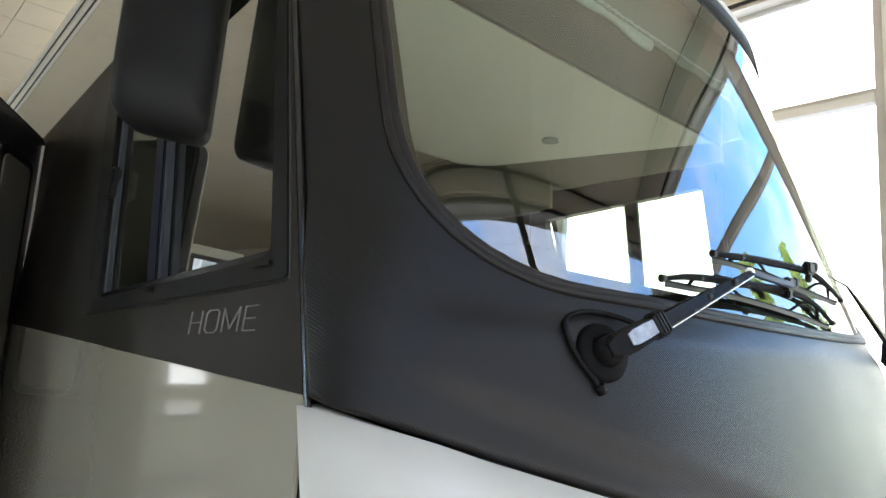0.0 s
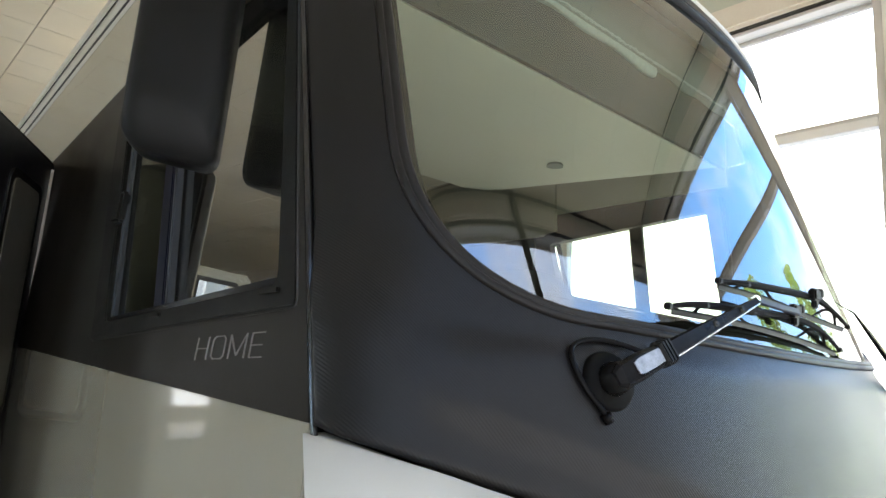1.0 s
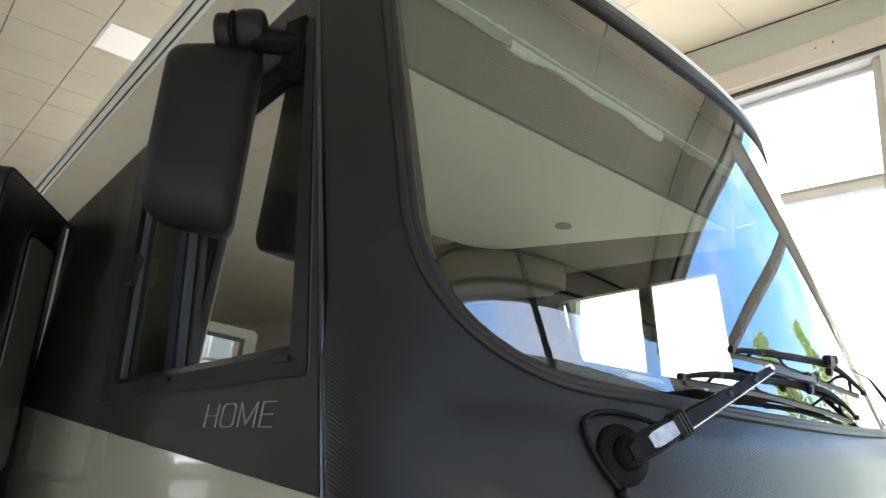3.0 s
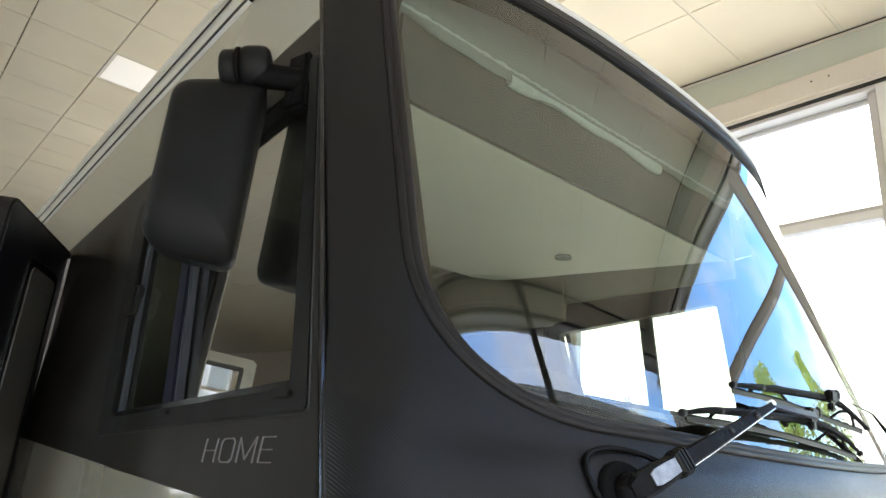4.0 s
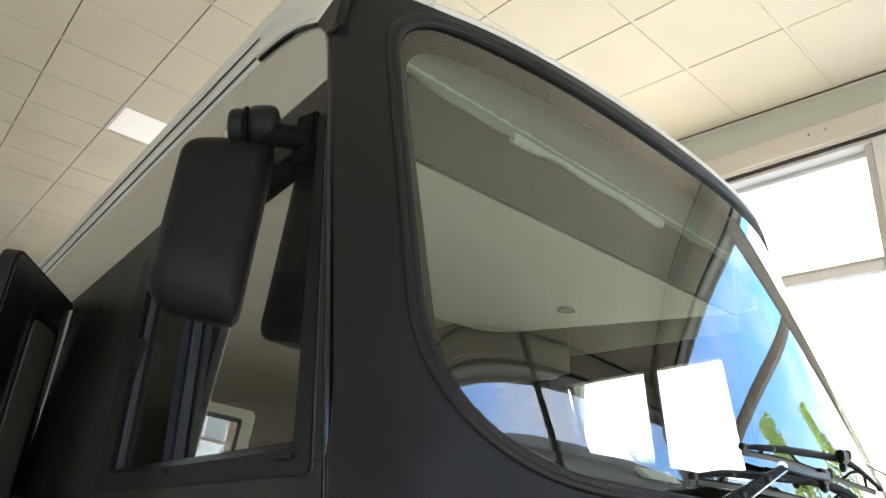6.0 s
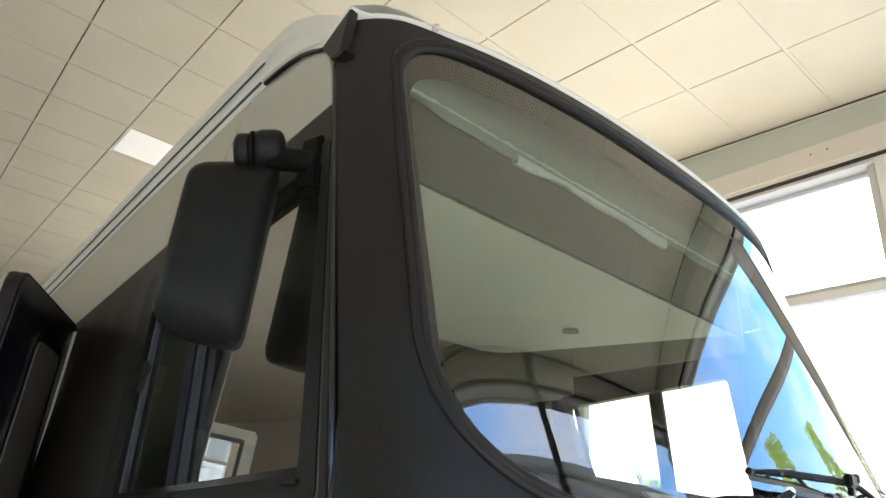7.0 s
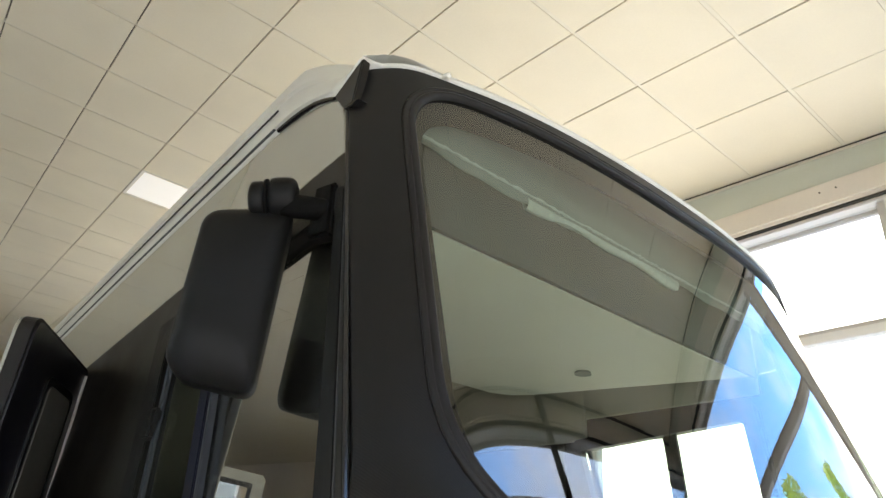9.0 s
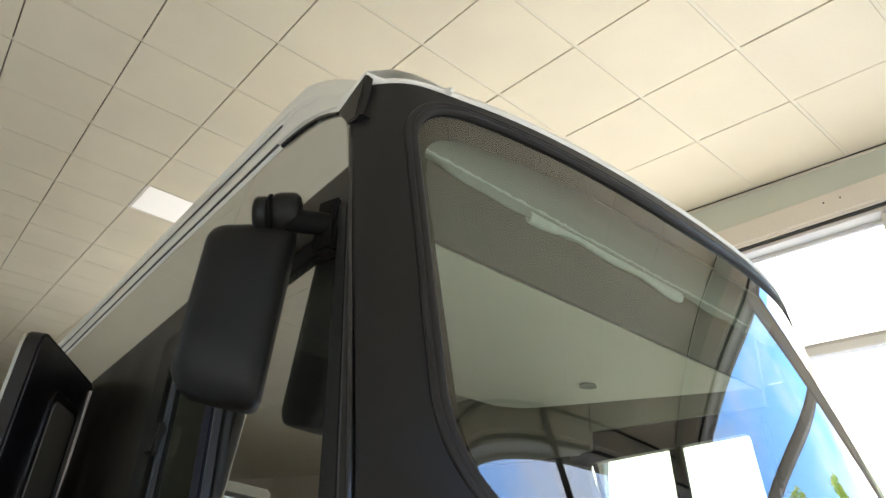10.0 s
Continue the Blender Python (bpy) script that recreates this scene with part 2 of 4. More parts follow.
def spline(ctrl, n=24):
    """A smooth line through the points."""
    c = [Vector(p) for p in ctrl]
    c = [2 * c[0] - c[1]] + c + [2 * c[-1] - c[-2]]
    out = []
    for i in range(1, len(c) - 2):
        for k in range(n):
            t = k / n
            a, b, d, e = c[i - 1:i + 3]
            out.append(0.5 * (2 * b + (d - a) * t + (2 * a - 5 * b + 4 * d - e) * t * t + (3 * b - a - 3 * d + e) * t ** 3))
    out.append(c[-2])
    return out


# ---- showroom ----
SLOPE = math.tan(radians(2.5))
WX, WY = 3.80, -3.42          # inner faces of the two window walls
X0, Y1 = -8.9, 24.0


def ceil_z(y):
    return 4.238 + SLOPE * (y + 0.118)


def structure(name, bm, mat, label, category):
    return tagged(link(name, bm, mat), label, category, kind="structure")


structure("floor", boxed((X0, WY - 0.3, -0.1), (WX + 0.3, Y1, 0)), FLOORM, "pale grey tiled showroom floor", "floor")
structure("ground", boxed((-300, -300, -0.4), (300, 300, -0.12)), PAVE, "sunlit pale paving outside the showroom", "ground")

# ceiling: tiles over a recessed sheet, dark reveals one way and flush bars the other, all in one mesh
bm = bmesh.new()
gx = [i * 0.6 for i in range(-15, 7)]
gx[-1] = 3.752
gy = [-0.118 + 0.6 * j for j in range(-6, 41)]
LAMP_CELL = (16, 12)


def quad_box(bm, x0, x1, ya, yb, low, high):
    v = [bm.verts.new((x, y, ceil_z(y) + h)) for h in (low, high) for x, y in ((x0, ya), (x1, ya), (x1, yb), (x0, yb))]
    bm.faces.new(v[:4])
    for k in range(4):
        bm.faces.new((v[k], v[(k + 1) % 4], v[4 + (k + 1) % 4], v[4 + k]))


for i in range(len(gx) - 1):
    for j in range(len(gy) - 1):
        if (i, j) == LAMP_CELL:
            continue
        ya = max(gy[j], WY + 0.01)
        dz = random.uniform(-0.002, 0.0015)
        quad_box(bm, gx[i] + 0.0045, gx[i + 1] - 0.0045, ya + 0.012, gy[j + 1] - 0.012, dz, 0.02)
n_tiles = len(bm.faces)
for j in range(len(gy)):
    if gy[j] > WY:
        quad_box(bm, gx[0], gx[-1], gy[j] - 0.0105, gy[j] + 0.0105, 0.0020, 0.02)
n_bars = len(bm.faces)
v = [bm.verts.new((x, y, ceil_z(y) + dz)) for dz in (0.02, 0.12) for x, y in ((X0 - 0.3, WY - 0.3), (WX + 0.3, WY - 0.3), (WX + 0.3, Y1 + 0.3), (X0 - 0.3, Y1 + 0.3))]
for q in ((0, 1, 2, 3), (4, 5, 6, 7), (0, 1, 5, 4), (1, 2, 6, 5), (2, 3, 7, 6), (3, 0, 4, 7)):
    bm.faces.new([v[k] for k in q])
ceiling = structure("ceiling", bm, TILE, "cream suspended ceiling of square mineral tiles", "ceiling")
ceiling.data.materials.append(TBAR)
ceiling.data.materials.append(REVEAL)
for k, f in enumerate(ceiling.data.polygons):
    f.material_index = 0 if k < n_tiles else 1 if k < n_bars else 2

# the flat lamp that fills one cell of the ceiling
i, j = LAMP_CELL
lamp = thing("ceiling_light", (gx[i] + 0.3, gy[j] + 0.3, ceil_z(gy[j] + 0.3)), "square flat white lamp panel set in the tiled ceiling", "ceiling light")
bm = bmesh.new()
quad_box(bm, gx[i] + 0.03, gx[i + 1] - 0.03, gy[j] + 0.03, gy[j + 1] - 0.03, 0.003, 0.02)
part("diffuser", bm, LAMPGLOW, lamp, "milky lamp diffuser")
bm = bmesh.new()
for x0, x1, ya, yb in ((0.004, 0.03, 0.012, 0.588), (0.57, 0.596, 0.012, 0.588), (0.03, 0.57, 0.012, 0.03), (0.03, 0.57, 0.57, 0.588)):
    quad_box(bm, gx[i] + x0, gx[i] + x1, gy[j] + ya, gy[j] + yb, 0.0, 0.02)
part("frame", bm, FRAME, lamp, "white lamp frame")


def wall(name, lo, hi, mat, label):
    return structure(name, boxed(lo, hi), mat, label, "wall")


HEAD, TR0, TR1, SILL = 3.80, 2.98, 3.065, 0.30
# east wall, round its windows
wall("wall_east_head", (WX, WY, HEAD), (WX + 0.16, Y1, 5.6), PLASTER, "beige plaster wall above the showroom windows")
wall("wall_east_pier", (WX, -1.0, SILL), (WX + 0.26, -0.84, HEAD), FRAME, "narrow beige pier between two showroom windows")
wall("wall_east_sill", (WX, WY, 0), (WX + 0.3, 8.3, SILL), PLASTER, "beige plaster wall below the showroom windows")
wall("wall_east_rear", (WX, 8.3, 0), (WX + 0.3, Y1, HEAD), PLASTER, "beige plaster wall beyond the showroom windows")
for nm, lo, hi in (("wall_north", (X0, Y1, 0), (-7.9, Y1 + 0.3, 5.6)), ("wall_north_side", (-6.0, Y1, 0), (WX + 0.3, Y1 + 0.3, 5.6)), ("wall_north_low", (-7.9, Y1, 0), (-6.0, Y1 + 0.3, 3.0)), ("wall_north_high", (-7.9, Y1, 4.3), (-6.0, Y1 + 0.3, 5.6))):
    wall(nm, lo, hi, PLASTER, "plain beige plaster showroom wall")
nw = thing("window_4", (-6.95, Y1 + 0.1, 3.0), "small high window in the far showroom wall", "window", kind="structure")
part("window_frame", boxed((-7.9, Y1 + 0.05, 3.0), (-7.8, Y1 + 0.12, 4.3)), FRAME, nw)
part("window_frame", boxed((-6.1, Y1 + 0.05, 3.0), (-6.0, Y1 + 0.12, 4.3)), FRAME, nw)
part("window_frame", boxed((-7.8, Y1 + 0.05, 3.0), (-6.1, Y1 + 0.12, 3.1)), FRAME, nw)
for nm, lo, hi in (("wall_west", (X0 - 0.3, WY, 0), (X0, 0.9, 5.6)), ("wall_west_rear", (X0 - 0.3, 7.1, 0), (X0, Y1, 5.6)), ("wall_west_sill", (X0 - 0.3, 0.9, 0), (X0, 7.1, SILL)), ("wall_west_head", (X0 - 0.3, 0.9, HEAD), (X0, 7.1, 5.6))):
    wall(nm, lo, hi, PLASTER, "plain beige plaster showroom wall")
wall("wall_south_head", (X0, WY - 0.16, HEAD), (WX + 0.16, WY, 4.9), PLASTER, "beige plaster wall above the glazed front")
wall("wall_south_sill", (X0, WY - 0.3, 0), (WX, WY, SILL), PLASTER, "beige plaster wall below the glazed front")
wall("wall_south_west", (X0, WY - 0.3, SILL), (-5.8, WY, HEAD), PLASTER, "beige plaster wall beside the glazed front")
wall("wall_corner_post", (WX, WY - 0.3, SILL), (WX + 0.3, WY + 0.10, HEAD), PLASTER, "beige plaster corner between the window walls")

# a glossy green-grey strip, a beam with a rounded edge and a dark shadow line over the windows
STRIP0 = 4.00
for tag, out in (("east", 0), ("south", 1)):
    if out:
        bm = boxed((X0, WY, STRIP0), (WX - 0.02, WY + 0.035, 4.055))
        bm2 = boxed((X0, WY, HEAD + 0.02), (WX - 0.02, WY + 0.06, STRIP0), 0.02)
        bm3 = boxed((X0, WY, HEAD + 0.008), (WX - 0.02, WY + 0.03, HEAD + 0.02))
        bm4 = boxed((X0, WY + 0.018, 4.055), (WX - 0.05, WY + 0.034, 4.088))
    else:
        bm = slab([(WY + 0.05, STRIP0), (Y1, STRIP0), (Y1, ceil_z(Y1) - 0.03), (WY + 0.05, ceil_z(WY) - 0.02)], "x", WX - 0.035, WX)
        bm2 = boxed((WX - 0.06, WY + 0.06, HEAD + 0.02), (WX, Y1, STRIP0), 0.02)
        bm3 = boxed((WX - 0.03, WY + 0.06, HEAD + 0.008), (WX, Y1, HEAD + 0.02))
        bm4 = slab([(WY + 0.05, ceil_z(WY) - 0.02), (Y1, ceil_z(Y1) - 0.02), (Y1, ceil_z(Y1) + 0.03), (WY + 0.05, ceil_z(WY) + 0.03)], "x", WX - 0.036, WX - 0.018)
    structure("trim_strip_" + tag, bm, STRIPM, "glossy grey-green strip under the ceiling edge", "trim")
    structure("trim_beam_" + tag, bm2, PLASTER, "beige beam with a rounded edge above the windows", "beam")
    structure("trim_shadow_line_" + tag, bm3, GLOSSBLACK, "thin dark line above the window frames", "trim")
    structure("trim_edge_" + tag, bm4, TBAR, "narrow cream edge trim of the ceiling", "trim")
for x in (3.758, 3.788):
    structure("trim_gap_east", slab([(WY + 0.02, ceil_z(WY + 0.02) - 0.005), (Y1, ceil_z(Y1) - 0.005), (Y1, ceil_z(Y1)), (WY + 0.02, ceil_z(WY + 0.02))], "x", x - 0.003, x + 0.003), GLOSSBLACK, "thin dark gap along the ceiling edge", "trim")
for y in (WY + 0.012, WY + 0.042):
    structure("trim_gap_south", boxed((X0, y - 0.009, ceil_z(y) - 0.026), (WX - 0.06, y + 0.006, ceil_z(y) + 0.005)), GLOSSBLACK, "thin dark gap along the ceiling edge", "trim")
for yy in (-0.52, -0.62):
    sc = thing("screw", (WX - 0.062, yy, 3.93), "small dark screw head in the beige beam", "screw", "screws in the beam")
    bm = bmesh.new()
    bmesh.ops.create_cone(bm, segments=10, radius1=0.006, radius2=0.004, depth=0.006, cap_ends=True, matrix=Matrix.Translation((WX - 0.062, yy, 3.93)) @ pose(0, 0, 0, 0, -90, 0))
    part("screw_head", bm, GLOSSBLACK, sc)


def window(name, axis, fixed, a, b, mullions, label):
    """A framed window in a wall: fixed is the wall's face, a..b its run; it has a transom and, above it, a band of blind casing."""
    def bx(u0, u1, d0, d1, z0, z1, bev=0.006):
        if axis == "y":
            return boxed((fixed + d0, u0, z0), (fixed + d1, u1, z1), bev)
        return boxed((u0, fixed - d1, z0), (u1, fixed - d0, z1), bev)
    w = thing(name, ((fixed + 0.1, (a + b) / 2, SILL) if axis == "y" else ((a + b) / 2, fixed - 0.1, SILL)), label, "window", kind="structure")
    part("head_frame", bx(a, b, 0.002, 0.15, HEAD - 0.014, HEAD - 0.002, 0.003), FRAME, w)
    part("head_bead", bx(a, b, 0.100, 0.140, HEAD - 0.045, HEAD - 0.016), FRAME2, w)
    part("sill_frame", bx(a, b, 0.02, 0.14, SILL + 0.001, SILL + 0.07), FRAME, w)
    for u0, u1 in [(a, a + 0.05), (b - 0.05, b)] + [(m - 0.035, m + 0.035) for m in mullions]:
        part("mullion", bx(u0, u1, 0.025, 0.098, SILL + 0.07, HEAD - 0.018), FRAME2, w)
    cuts = [a + 0.05] + [c for m in mullions for c in (m - 0.035, m + 0.035)] + [b - 0.05]
    for u0, u1 in zip(cuts[::2], cuts[1::2]):
        part("transom", bx(u0, u1, 0.015, 0.10, TR0, TR1 - 0.03), FRAME, w)
        part("transom_bead", bx(u0, u1, 0.035, 0.095, TR1 - 0.028, TR1), FRAME2, w)
        for z0, z1 in ((SILL + 0.072, TR0 - 0.002), (TR1 + 0.002, HEAD - 0.018)):
            p = part("pane", bx(u0 + 0.001, u1 - 0.001, 0.062, 0.066, z0, z1, 0), PANE, w)
            p.visible_shadow = False
    return w


window("window_1", "y", WX, -0.838, 8.298, [1.4, 3.7, 6.0], "tall beige-framed showroom window with a transom, bright daylight outside")
window("window_2", "y", WX, WY + 0.102, -1.002, [], "tall beige-framed showroom window with a transom, sky outside")
window("window_3", "x", WY, -5.798, WX - 0.002, [-3.45, -1.05], "wide beige-framed showroom front window with mullions")

# unseen west window, made up to go with the fill lamp there
window("added_window_west", "y", X0 - 0.15, 0.902, 7.098, [2.9, 5.0], "added unseen window in the far side wall, opening for the west fill light")
# a dark steel post in front of the glazed wall
post = structure("post_south", boxed((1.235, WY + 0.062, 0.0), (1.325, WY + 0.15, 4.02), 0.006), GREYRUB, "dark steel post in front of the glazed wall", "post")

# a tall pale box out in the showroom, stand-in for a caravan mirrored in the side window
cab = thing("caravan_standin", (-2.02, 5.3, 0), "tall pale box with a dark-framed pane, stand-in for a caravan mirrored in the cab window", "cabinet")
part("body", boxed((-2.40, 5.02, 0.08), (-1.64, 5.60, 2.55), 0.03), GREIGE, cab, "pale stand-in body")
part("plinth", boxed((-2.37, 5.05, 0.0), (-1.67, 5.57, 0.08)), DARKLINING, cab)
cd = part("door", boxed((-2.36, 5.000, 0.12), (-1.68, 5.018, 2.51), 0.012), GREIGE, cab, "pale front panel of the stand-in")
part("door_frame", boxed((-2.24, 4.988, 0.60), (-1.76, 4.999, 2.44), 0.008), GREYRUB, cd, "dark frame of the door pane")
part("pane", boxed((-2.19, 4.982, 0.65), (-1.81, 4.987, 2.39)), MIRROR, cd, "reflecting door pane")

# ---- outside ----
def tree(at, height, spread, seed, label):
    rnd = random.Random(seed)
    t = thing("tree", at, label, "tree")
    x, y, z = at
    pts = [(x + rnd.uniform(-0.2, 0.2) * k / 4, y + rnd.uniform(-0.2, 0.2) * k / 4, z + height * 0.9 * k / 6) for k in range(7)]
    bm = tube(pts, [0.22 - 0.03 * k for k in range(7)], 8)
    for k in range(12):
        a, h = rnd.uniform(0, 6.28), rnd.uniform(0.3, 0.85) * height
        r = spread * rnd.uniform(0.5, 0.9) * (1.15 - h / height)
        tube([(x, y, z + h), (x + r * 0.5 * math.cos(a), y + r * 0.5 * math.sin(a), z + h + 0.35), (x + r * math.cos(a), y + r * math.sin(a), z + h + 0.9)], [0.07, 0.045, 0.02], 6, bm)
    part("trunk", bm, BARK, t, "grey-brown trunk and limbs")
    bm = bmesh.new()
    for k in range(2200):
        h = rnd.uniform(0.2, 1.03)
        a, r = rnd.uniform(0, 6.28), spread * rnd.uniform(0.1, 1.0) ** 0.45 * max(0.14, 1.12 - h) * (0.75 + 0.25 * math.sin(h * 17 + seed))
        c = Vector((x + r * math.cos(a), y + r * math.sin(a), z + height * h))
        m = Matrix.Translation(c) @ Euler((rnd.uniform(-1, 1), rnd.uniform(-1, 1), rnd.uniform(0, 6.28))).to_matrix().to_4x4()
        s = rnd.uniform(0.08, 0.2)
        vs = [bm.verts.new(m @ Vector(q)) for q in ((-s, 0, 0), (0, -s * 0.45, 0.05), (s, 0, 0), (0, s * 0.45, 0.05))]
        bm.faces.new(vs)
    part("crown", bm, LEAF, t, "loose pale green crown")
    return t


tree((19.5, -6.9, -0.12), 9.2, 4.2, 3, "slender pale green tree behind the showroom")
tree((23.0, -4.6, -0.12), 9.3, 4.0, 8, "slender pale green tree in sunlight")
tree((14.0, 7.2, -0.12), 3.0, 2.2, 5, "low bushy green tree outside the window")


def building(x0, x1, y, depth, height):
    """An assumed pale three-storey building across the yard, with rows of windows and a parapet; it blocks the low
    southern sky.
    """
    h = thing("building", ((x0 + x1) / 2, y, -0.12), "assumed pale flat-roofed building across the yard, blocking the low sky in reflections", "building")
    part("wall", boxed((x0, y - depth, -0.12), (x1, y, height - 0.35)), FACADE, h, "pale rendered wall")
    part("roof", boxed((x0 - 0.12, y - depth - 0.12, height - 0.35), (x1 + 0.12, y + 0.12, height), 0.04), FACADE, h, "flat roof with a parapet")
    count = int((x1 - x0) / 3.2)
    for storey in range(3):
        z = 0.9 + storey * 2.9
        for k in range(count):
            xm = x0 + (k + 0.5) * (x1 - x0) / count
            w = part("window", boxed((xm - 0.7, y + 0.003, z), (xm + 0.7, y + 0.05, z + 1.5), 0.01), FRAME2, h, "pale window frame")
            part("pane", boxed((xm - 0.62, y + 0.052, z + 0.08), (xm + 0.62, y + 0.058, z + 1.42)), DOORPANE, w, "dark pane")
            part("sill", boxed((xm - 0.78, y + 0.003, z - 0.06), (xm + 0.78, y + 0.12, z - 0.002), 0.01), FRAME2, w)


# unseen itself; added to darken the low part of the windscreen's reflection
building(-24.0, 15.0, -12.5, 9.0, 9.65)

# ---- motorhome ----
SX, XC = 0.217, 1.317
SPOT = (1.685, -0.228)
BLADES = [([(0.902, -1.265, 1.664), (0.991, -1.268, 1.671), (1.123, -1.270, 1.679), (1.358, -1.270, 1.687), (1.485, -1.268, 1.670), (1.604, -1.262, 1.644)],
           [(0.920, -1.255, 1.660), (1.159, -1.250, 1.662), (1.416, -1.250, 1.648), (1.600, -1.252, 1.639)], (1.335, -1.280, 1.693)),
          ([(0.727, -1.262, 1.597), (0.813, -1.270, 1.609), (0.968, -1.277, 1.617), (1.228, -1.280, 1.625), (1.377, -1.277, 1.612), (1.506, -1.272, 1.579)],
           [(0.745, -1.258, 1.594), (1.001, -1.262, 1.596), (1.283, -1.262, 1.587), (1.505, -1.262, 1.573)], (1.190, -1.290, 1.640)),
          [(1.459, -1.28, 1.690), (1.600, -1.28, 1.678), (1.731, -1.28, 1.629), (1.914, -1.28, 1.557), (2.02, -1.25, 1.50)]]
van = thing("motorhome", (XC, 2.5, 0), "white and black integrated motorhome with a large curved windscreen, parked indoors", "motorhome")


def lean(z):
    """How far the side walls lean in at height z."""
    return max(0.0, 0.036 * (z - 1.38))


def lay(bm, right=False):
    """Leans a piece built flat on the side plane, and mirrors it for the far side."""
    for v in bm.verts:
        v.co.x += lean(v.co.z)
        if right:
            v.co.x = 2 * XC - v.co.x
    return bm


def shoulder(x, z):
    """A raised shoulder beside the windscreen, and a soft step that runs forward along the moulding's lower edge."""
    x = XC - abs(x - XC)
    xc = 0.335 + 0.16 * max(0.0, 1.52 - z) ** 1.3
    zc = 1.388 - 0.33 * max(0.0, x - 0.36)
    t = max(0.0, min(1.0, (min(xc - x, 0.06) + 0.050) / 0.085))
    side = t * t * (3 - 2 * t)
    u = max(0.0, min(1.0, (zc - z + 0.042) / 0.055))
    top = max(0.0, min(1.0, (1.68 - z) / 0.14))
    fade = max(0.0, min(1.0, (1.545 - z) / 0.07))
    return 0.023 * side * top + 0.014 * (1 - side) * (1 - u * u * (3 - 2 * u)) * fade * fade * (3 - 2 * fade)


def nose_x(q, z):
    """Half width of the nose at the fraction q of its width; only its outer edges lean in with the side walls."""
    t = max(0.0, min(1.0, (q - 0.84) / 0.16))
    return 1.1 * q - lean(z) * t * t * (3 - 2 * t)


def nose_q(d, z):
    q = d / 1.1
    for _ in range(12):
        q += (d - nose_x(q, z)) / 1.1
    return min(q, 1.0)


def front_y(x, z):
    k = (z - 1.37) / 1.28
    s = nose_q(abs(x - XC), z)
    return -0.93 + 0.33 * k - (0.40 - 0.10 * k) * math.sqrt(max(0.0, 1 - 0.55 * s ** 2 - 0.45 * s ** 3.3))


def front_edge(z):
    return -1.0 + 0.30 * (z - 1.377)


def front_point(s, z, out=0.0):
    """A point of the nose at s (-1..1 across) and height z, moved out along the surface's normal."""
    def p(s, z):
        s = max(-1.0, min(1.0, s))
        x = XC + math.copysign(nose_x(1 - (1 - abs(s)) ** 2, z), s)
        return Vector((x, front_y(x, z), z))
    a = p(s, z)
    if not out:
        return a
    n = (p(min(s + 0.01, 1), z) - p(max(s - 0.01, -1), z)).cross(p(s, z + 0.01) - p(s, z - 0.01)).normalized()
    return a + n * out


def s_of_x(x, z):
    q = nose_q(abs(x - XC), z)
    return math.copysign(1 - math.sqrt(max(0.0, 1 - q)), x - XC)


def at_x(x, z, out=0.0):
    return front_point(s_of_x(x, z), z, out)


def s_limit(z):
    """Where the nose ends against the side panel."""
    k = (z - 1.37) / 1.28
    want = max(0.0, (-0.93 + 0.33 * k - front_edge(z) + 0.004) / (0.40 - 0.10 * k))
    d = max(0.0, 1 - min(want, 1) ** 2) ** 0.4
    return 1 - math.sqrt(max(0.0, 1 - d))


def belt_z(y):
    return 1.380 + 0.033 * (y + 1.0)


def slant_z(y):
    return 2.400 - 0.085 * (y + 0.69)


def rounded(corners, n=14):
    out = []
    m = len(corners)
    for i, (x, z, r) in enumerate(corners):
        p = Vector((x, z))
        a = (Vector(corners[i - 1][:2]) - p).normalized() * r
        b = (Vector(corners[(i + 1) % m][:2]) - p).normalized() * r
        for k in range(n + 1):
            t = k / n
            out.append((p + a) * (1 - t) ** 2 + p * 2 * t * (1 - t) + (p + b) * t * t)
    return out


def dense(outline, step=0.03):
    out = []
    for i, p in enumerate(outline):
        q = outline[(i + 1) % len(outline)]
        k = max(1, int((q - p).length / step))
        out += [p.lerp(q, j / k) for j in range(k)]
    return out


def screen_outline(g):
    """The windscreen's outline, drawn in by g from the edge of the opening."""
    r = 2 * XC
    return dense(rounded([(0.305 + g, 1.545 + g, 0.30 - g * 0.6), (XC, 1.508 + g, 0.45), (r - 0.305 - g, 1.545 + g, 0.30 - g * 0.6), (r - 0.320 - g, 2.655 - g, 0.17 - g * 0.5), (XC, 2.630 - g, 0.02), (0.320 + g, 2.655 - g, 0.17 - g * 0.5)], 14), 0.03)


OPEN = screen_outline(0.016)
MIDZ = 2.05


def hood_z(x):
    return 1.377 - 0.30 * max(0.0, 1 - abs(x - XC) / 1.1) ** 0.9


def cap_top(x):
    """The upper edge of the front moulding, which rises to a point at each corner."""
    return 2.662 + 0.028 * max(0.0, min(1.0, 1 - (XC - abs(x - XC) - 0.25) / 0.24))


def cap_edge(p):
    """Where the line from the middle through p leaves the front moulding, in (s, z)."""
    dx, dz = s_of_x(p[0], p[1]), p[1] - MIDZ
    lo, hi = 1.0, 8.0
    for _ in range(50):
        m = (lo + hi) / 2
        s, z = dx * m, MIDZ + dz * m
        x = XC + math.copysign(nose_x(1 - (1 - min(abs(s), 1)) ** 2, z), s)
        if abs(s) < s_limit(z) and hood_z(x) < z < cap_top(x):
            lo = m
        else:
            hi = m
    return dx * lo, MIDZ + dz * lo


